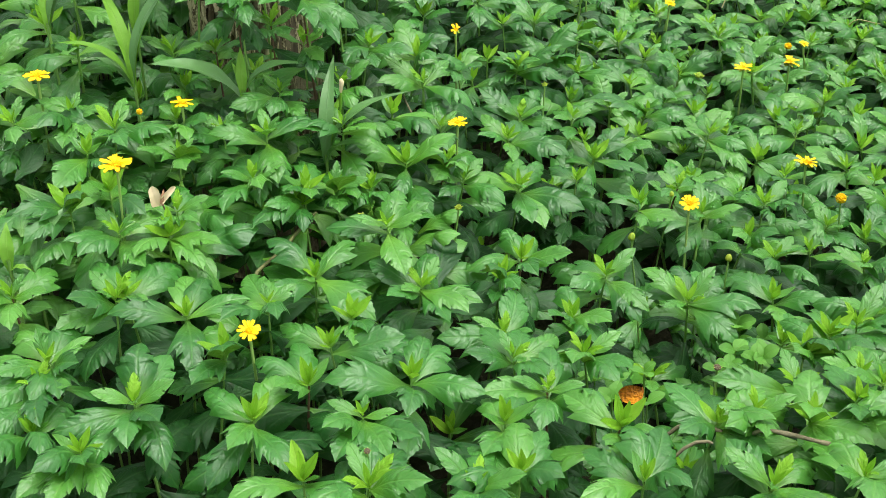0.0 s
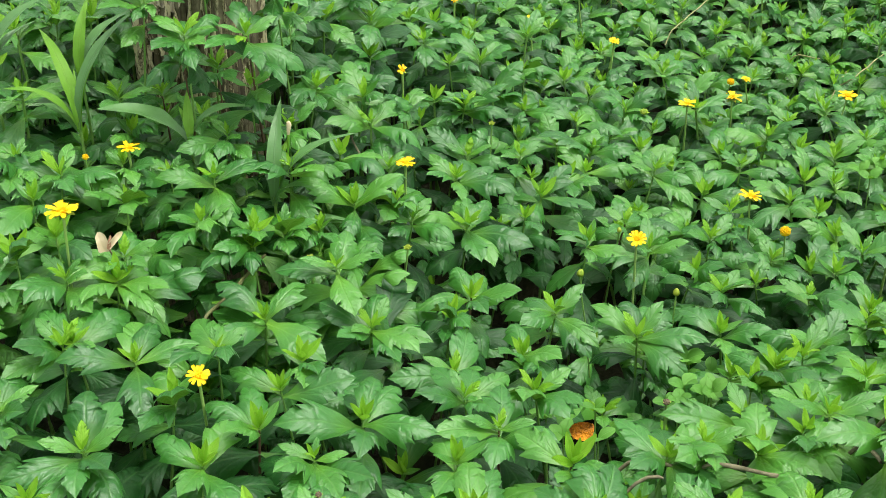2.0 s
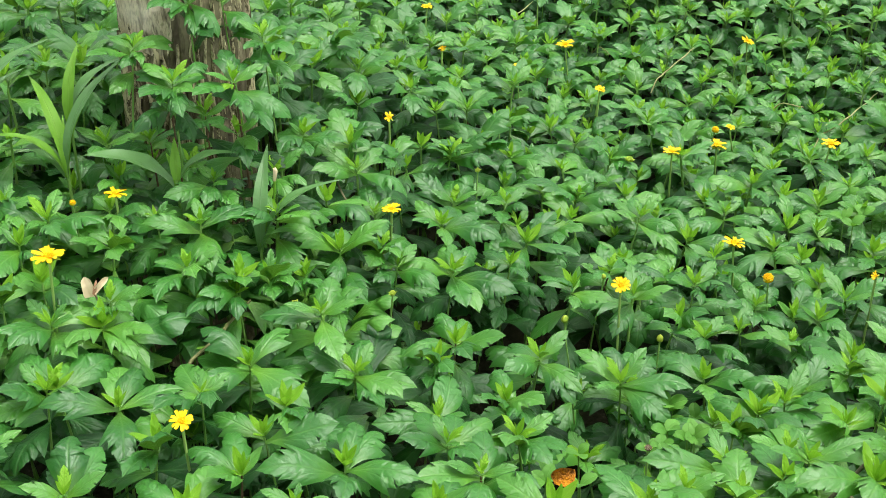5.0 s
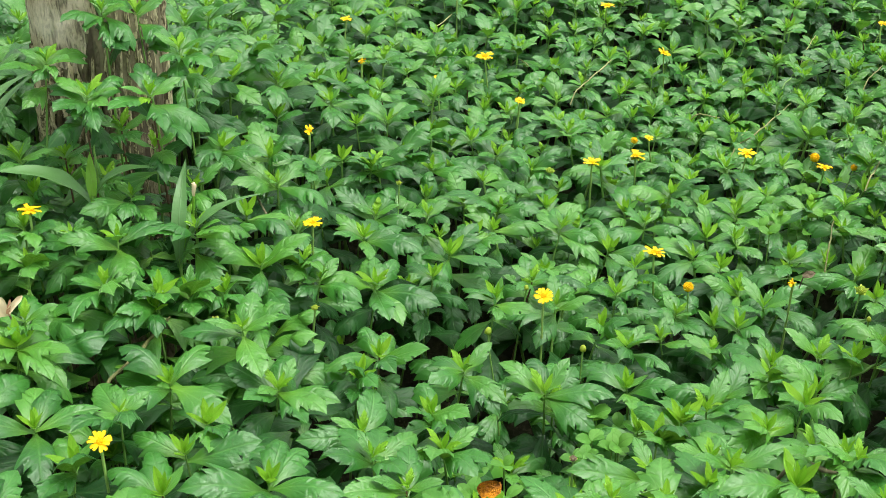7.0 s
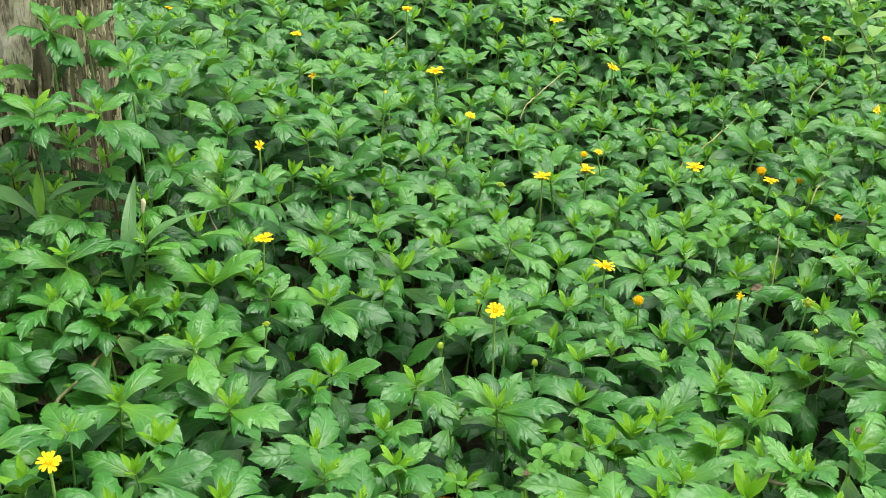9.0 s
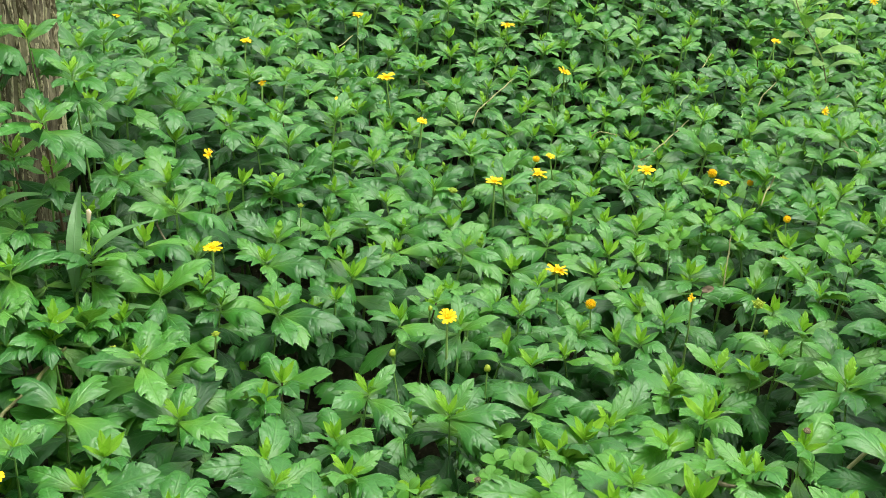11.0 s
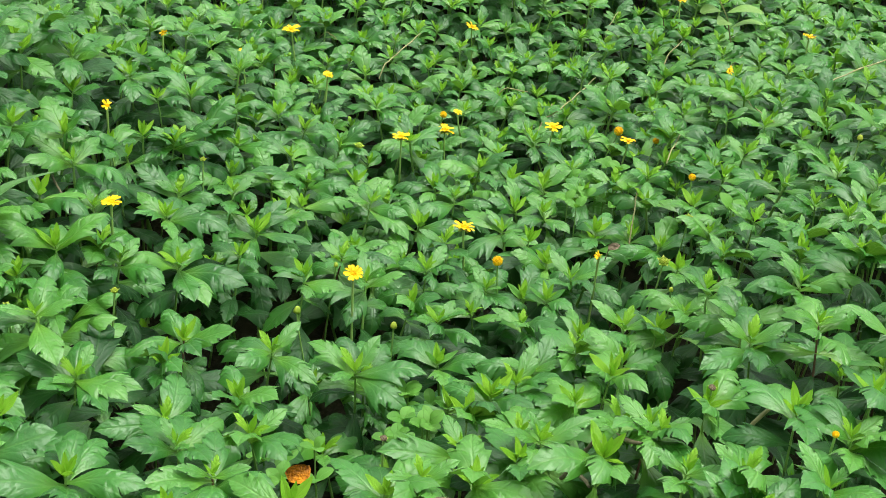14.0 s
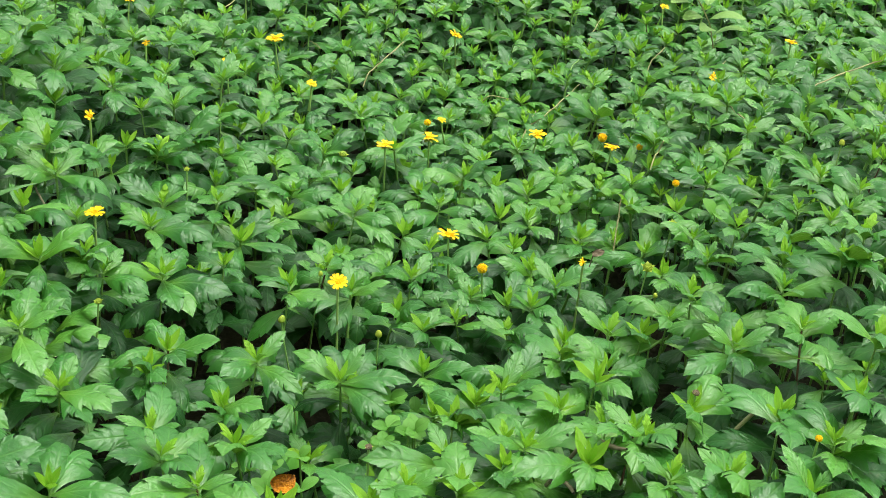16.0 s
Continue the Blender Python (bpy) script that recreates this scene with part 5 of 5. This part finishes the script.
def round_leaf_mesh():
    n = 9
    g, u = np.zeros((n, 7, 3)), np.zeros((n, 7, 2))
    for i in range(n):
        v = i / (n - 1)
        w = .40 * math.sin(math.pi * min(.985, .02 + .97 * v)) ** .62 + .004
        for j in range(7):
            s = -1 + j / 3
            g[i, j] = (v + .03 * s * s, w * s, .12 * math.sin(math.pi * v) + .10 * abs(s) * w)
            u[i, j] = (.5 + .5 * s, v)
    return g, u


ROUND = grid_mesh("leaf", *round_leaf_mesh(), clover_mat)
OVAL_PALE = grid_mesh("leaf", *round_leaf_mesh(), pale_mat)


def round_weed(x, y, z, size):
    rng = random.Random(int(1000 * (x + 3) + 77 * y))
    root = new("round_leaved_weed")
    root.matrix_basis = Matrix.Translation((x, y, z))
    tagged(root, "small weed with smooth oval leaves between the shoots", "plant", "round-leaved weeds")
    child("stem", tube("stem", [(0.004, 0.006, -min(z, .12)), (0.004, 0.002, -min(z, .12) * .5), (0, 0, 0)], [.0011, .001, .0008], stem_green, 6), root)
    a = rng.uniform(0, 360)
    for k in range(3):
        child("leaf", ROUND, root, leaf_pose(a + 120 * k + rng.uniform(-20, 20), rng.uniform(8, 45), size * rng.uniform(.85, 1.1), rng.uniform(-15, 15), rng.uniform(.8, 1.0)))


def pale_seedling(stem, leaves):
    """A thin upright seedling with pairs of long pale leaflets along its stem."""
    x, y = stem[0][:2]
    root = new("pale_seedling")
    root.matrix_basis = Matrix.Translation((x, y, 0))
    tagged(root, "tall thin seedling with paired pale green oval leaves", "plant")
    pts = [Vector((0, 0, 0.01))] + [Vector(p) - Vector((x, y, 0)) for p in stem]
    child("stem", tube("stem", pts, [.0015] + [.0014 - .0007 * k / len(stem) for k in range(len(stem))], pale_stem, 7), root)
    for k, (px, py, pz, yaw, pitch, length) in enumerate(leaves):
        child("leaf", OVAL_PALE, root, leaf_pose(yaw, pitch, length, 12 - 8 * (k % 4), .62, (px - x, py - y, pz)))


daisy(-0.281, 0.972, 0.406, 0.0316, 7, -90, 11)
daisy(-0.255, 1.135, 0.385, 0.0246, 0, -90, 11)
daisy(-0.396, 1.143, 0.410, 0.0289, 2, -90, 11)
daisy(-0.146, 0.795, 0.359, 0.0202, 22, -80, 10)
daisy(0.020, 1.260, 0.300, 0.0238, 12, -160, 9)
daisy(0.279, 1.217, 0.223, 0.0239, 24, -100, 8)
daisy(0.447, 1.360, 0.196, 0.0304, 5, -80, 8)
daisy(0.511, 1.713, 0.167, 0.0340, 4, 0, 10)
daisy(0.426, 1.639, 0.192, 0.0278, 0, 0, 10)
daisy(0.019, 1.461, 0.325, 0.0195, 40, -40, 5)
daisy(0.554, 1.800, 0.158, 0.0173, 10, -30, 6)
daisy(0.353, 1.851, 0.202, 0.0192, 15, -60, 7)
daisy(0.224, 1.867, 0.232, 0.0240, 25, -70, 6)
daisy(0.318, 2.013, 0.217, 0.0340, 2, 0, 9)
daisy(0.587, 2.279, 0.220, 0.0299, 8, -90, 9)
daisy(0.664, 2.136, 0.177, 0.0288, 28, -20, 7)
daisy(0.358, 1.879, 0.191, 0.0182, 25, -30, 6)
daisy(0.696, 1.743, 0.155, 0.0308, 14, -90, 10)
daisy(0.773, 1.627, 0.184, 0.0266, 6, -40, 10)
daisy(0.569, 1.212, 0.235, 0.0130, 40, -150, 4)
daisy(0.101, 1.818, 0.286, 0.0137, 70, -90, 4)
daisy(0.086, 2.057, 0.269, 0.0209, 10, -90, 7)
daisy(1.223, 1.929, 0.235, 0.0281, 6, -90, 9)
daisy(1.150, 2.300, 0.175, 0.0183, 20, -60, 6)
daisy(1.032, 1.841, 0.210, 0.0210, 45, -60, 5)
daisy(-0.122, 2.122, 0.294, 0.0229, 10, -90, 8)
daisy(0.297, 2.257, 0.249, 0.0229, 10, -90, 8)
daisy(1.128, 2.265, 0.187, 0.0156, 20, -90, 5)
daisy(1.410, 2.416, 0.222, 0.0215, 50, -90, 5)

# spent heads without petals, and buds
flower_head("disc", 0.456, 1.242, 0.215, 0.0141)
flower_head("disc", 0.539, 1.829, 0.141, 0.0132)
flower_head("disc", 0.791, 1.707, 0.163, 0.0165)
flower_head("disc", 0.104, 1.939, 0.255, 0.0145)
flower_head("disc", 0.742, 1.351, 0.262, 0.0109)
flower_head("spent", 0.361, 1.622, 0.188, 0.0158)
flower_head("spent", 0.612, 1.134, 0.270, 0.0151)
flower_head("spent", 0.129, 1.424, 0.269, 0.0083)
flower_head("bud", 0.205, 1.142, 0.226, 0.0090)
flower_head("bud", 0.307, 1.125, 0.211, 0.0084)
flower_head("spent", -0.073, 1.029, 0.321, 0.0080)
flower_head("disc", -0.295, 1.123, 0.382, 0.0072)
flower_head("bud", 0.268, 1.264, 0.207, 0.0065)
flower_head("spent", 0.020, 1.099, 0.288, 0.0091)
flower_head("disc", 0.116, 1.712, 0.274, 0.0090)
flower_head("spent", 0.702, 1.264, 0.253, 0.0097)
flower_head("disc", 0.809, 1.608, 0.192, 0.0110)
flower_head("disc", 0.488, 0.608, 0.448, 0.0057)
flower_head("bud", 0.583, 1.050, 0.286, 0.0059)
flower_head("spent", 0.791, 2.303, 0.184, 0.0142)
flower_head("withered", 0.225, 0.805, 0.317, 0.0073)
flower_head("withered", -0.048, 0.668, 0.350, 0.0055)
flower_head("bud", 0.918, 1.276, 0.348, 0.0084)
flower_head("withered", 0.461, 0.729, 0.402, 0.0069)

# broad-bladed grass
grass(-0.322, 1.220, 0.362, (-0.051, 0.086, 0.083, 0.0102, "b"), (0.029, 0.072, 0.084, 0.0072, "b"), (0.062, 0.064, 0.113, 0.0114, "g"), (-0.083, 0.008, 0.046, 0.0090, "b"), (-0.067, 0.044, 0.009, 0.0144, "g"), (-0.006, 0.034, 0.058, 0.0048, "b"), (0.013, 0.051, 0.068, 0.0054, "b"))
grass(-0.414, 1.255, 0.407, (0.070, 0.044, 0.081, 0.0156, "g"), (-0.010, 0.057, 0.056, 0.0096, "b"), (0.038, 0.049, 0.046, 0.0072, "g"))
grass(-0.204, 1.196, 0.359, (-0.093, -0.010, 0.045, 0.0235, "g", 0.6), (-0.004, 0.031, 0.047, 0.0077, "b"), (0.068, 0.003, 0.041, 0.0141, "g"), (-0.013, 0.022, 0.034, 0.0053, "b"))
grass(-0.116, 1.150, 0.309, (0.007, 0.062, 0.095, 0.0111, "g"), (0.084, 0.023, 0.072, 0.0117, "g"), (0.045, -0.026, 0.034, 0.0093, "g"), (0.015, 0.049, 0.057, 0.0082, "b"), (-0.011, 0.020, 0.030, 0.0047, "g"))
grass(-0.103, 1.130, 0.273, (0.070, 0.005, 0.025, 0.0117, "g"), (0.079, 0.000, 0.019, 0.0047, "g"))
grass(-0.368, 0.908, 0.338, (-0.004, 0.023, 0.035, 0.0088, "b"), (0.019, 0.000, 0.000, 0.0049, "b"))
grass(-0.355, 0.927, 0.319, (0.039, 0.056, 0.050, 0.0075, "g"), (0.004, 0.024, 0.038, 0.0040, "g"))
grass(-0.330, 1.288, 0.386, (0.056, 0.034, 0.073, 0.0145, "g"), (0.008, 0.046, 0.085, 0.0097, "b"))
seed_spike(-0.100, 1.172, 0.383, 0.012)

# dry leaves, and the scrap in place of the butterfly
dry_leaf(-0.247, 0.977, 0.376, 0.0180)
rusty_leaf(0.150, 0.760, 0.324, 0.0174)
butterfly_stand_in(0.597, 1.234, 0.231, 0.0155)

# bare runners and twigs
runner("brown", 0.0023, (-0.059, 1.377, 0.320), (-0.043, 1.325, 0.309), (-0.027, 1.271, 0.297), (-0.017, 1.238, 0.289))
runner("brown", 0.0030, (0.184, 0.715, 0.335), (0.194, 0.715, 0.334), (0.215, 0.717, 0.325), (0.229, 0.701, 0.338), (0.231, 0.692, 0.348), (0.254, 0.675, 0.360), (0.267, 0.670, 0.360), (0.278, 0.657, 0.366), (0.288, 0.645, 0.369))
runner("brown", 0.0026, (0.185, 0.683, 0.346), (0.196, 0.681, 0.347))
runner("olive", 0.0034, (-0.162, 0.946, 0.314), (-0.144, 0.989, 0.310), (-0.132, 1.025, 0.307), (-0.120, 1.063, 0.304))
runner("pale", 0.0022, (0.476, 1.995, 0.163), (0.510, 2.046, 0.165), (0.541, 2.089, 0.167), (0.566, 2.124, 0.170))
runner("pale", 0.0020, (0.684, 1.952, 0.134), (0.717, 1.942, 0.132))
runner("pale", 0.0022, (0.710, 1.819, 0.136), (0.745, 1.857, 0.135), (0.779, 1.894, 0.136), (0.817, 1.939, 0.137), (0.856, 1.984, 0.140))
runner("pale", 0.0018, (0.714, 1.834, 0.133), (0.730, 1.864, 0.132), (0.745, 1.892, 0.131))
runner("pale", 0.0018, (0.958, 2.203, 0.155), (0.980, 2.236, 0.158), (1.004, 2.273, 0.163))
runner("green", 0.0022, (0.918, 1.910, 0.153), (0.937, 1.948, 0.152), (0.958, 1.989, 0.152))
runner("pale", 0.0022, (1.023, 2.053, 0.158), (1.046, 2.081, 0.159), (1.069, 2.106, 0.162))
runner("pale", 0.0022, (0.808, 1.550, 0.208), (0.827, 1.576, 0.206), (0.851, 1.613, 0.203))
runner("green", 0.0020, (0.862, 2.049, 0.142), (0.878, 2.073, 0.144), (0.893, 2.092, 0.146))
runner("pale", 0.0019, (0.251, 2.194, 0.206), (0.289, 2.262, 0.210))
runner("pale", 0.0019, (0.397, 2.122, 0.173), (0.410, 2.100, 0.167))
runner("pale", 0.0023, (1.091, 1.621, 0.283), (1.153, 1.642, 0.295), (1.221, 1.659, 0.306))
runner("pale", 0.0019, (1.032, 1.798, 0.192), (0.978, 1.630, 0.230), (0.946, 1.523, 0.258))
runner("pale", 0.0019, (1.050, 1.928, 0.165), (1.099, 1.960, 0.170), (1.148, 2.010, 0.171))
runner("pale", 0.0034, (0.483, 0.697, 0.390), (0.512, 0.718, 0.392))
runner("brown", 0.0032, (0.380, 0.730, 0.367), (0.385, 0.712, 0.376), (0.391, 0.690, 0.386))
runner("green", 0.0023, (0.529, 0.982, 0.258), (0.556, 0.990, 0.264), (0.577, 0.998, 0.268))
runner("brown", 0.0032, (0.337, 0.682, 0.374), (0.336, 0.651, 0.384))
runner("olive", 0.0020, (0.665, 1.337, 0.195), (0.699, 1.411, 0.188), (0.733, 1.482, 0.180))

# round-leaved weeds between the shoots
round_weed(0.627, 1.473, 0.169, 0.0200)
round_weed(0.723, 1.578, 0.167, 0.0160)
round_weed(0.653, 1.475, 0.174, 0.0180)
round_weed(0.728, 1.544, 0.177, 0.0180)
round_weed(0.684, 1.516, 0.172, 0.0170)
round_weed(0.627, 1.440, 0.176, 0.0190)
round_weed(0.710, 1.463, 0.191, 0.0160)
round_weed(0.746, 1.245, 0.271, 0.0240)
round_weed(0.274, 0.932, 0.235, 0.0173)
round_weed(0.259, 0.891, 0.250, 0.0144)
round_weed(0.128, 0.798, 0.284, 0.0144)
round_weed(0.143, 0.805, 0.282, 0.0158)
round_weed(0.171, 0.801, 0.283, 0.0173)
round_weed(0.286, 0.906, 0.246, 0.0144)
round_weed(0.279, 0.807, 0.288, 0.0144)
round_weed(0.258, 0.864, 0.262, 0.0137)
round_weed(0.141, 0.894, 0.231, 0.0152)
round_weed(0.157, 0.897, 0.228, 0.0173)
round_weed(0.293, 1.004, 0.186, 0.0201)
round_weed(0.307, 0.961, 0.202, 0.0183)
round_weed(0.310, 1.052, 0.170, 0.0198)
round_weed(0.191, 0.924, 0.217, 0.0146)
round_weed(0.262, 0.939, 0.209, 0.0138)
round_weed(0.327, 1.028, 0.178, 0.0171)
round_weed(0.777, 1.292, 0.245, 0.0214)
round_weed(0.294, 0.911, 0.246, 0.0155)
round_weed(0.293, 1.005, 0.210, 0.0190)
round_weed(0.692, 1.501, 0.154, 0.0208)
round_weed(0.695, 1.467, 0.163, 0.0205)
round_weed(0.753, 1.645, 0.136, 0.0173)
round_weed(0.745, 1.560, 0.154, 0.0182)
round_weed(0.687, 1.614, 0.130, 0.0186)

# a paler, tall shrub seedling at the far side
pale_seedling([(1.152, 2.074, 0.173), (1.136, 2.074, 0.218), (1.115, 2.074, 0.250), (1.085, 2.074, 0.288), (1.065, 2.074, 0.325), (1.055, 2.074, 0.356)], [(1.078, 2.074, 0.304, 101, 9, 0.058), (1.081, 2.074, 0.301, -64, 37, 0.060), (1.100, 2.074, 0.285, -39, 20, 0.060), (1.123, 2.074, 0.256, 55, 3, 0.057), (1.099, 2.074, 0.253, -163, 12, 0.061), (1.122, 2.074, 0.231, -153, 6, 0.062), (1.133, 2.074, 0.229, -28, 8, 0.064), (1.145, 2.074, 0.198, -31, 17, 0.061), (1.067, 2.074, 0.315, 72, 23, 0.061), (1.091, 2.074, 0.277, -128, 39, 0.061), (1.140, 2.074, 0.207, -135, 13, 0.061)])


carpet()
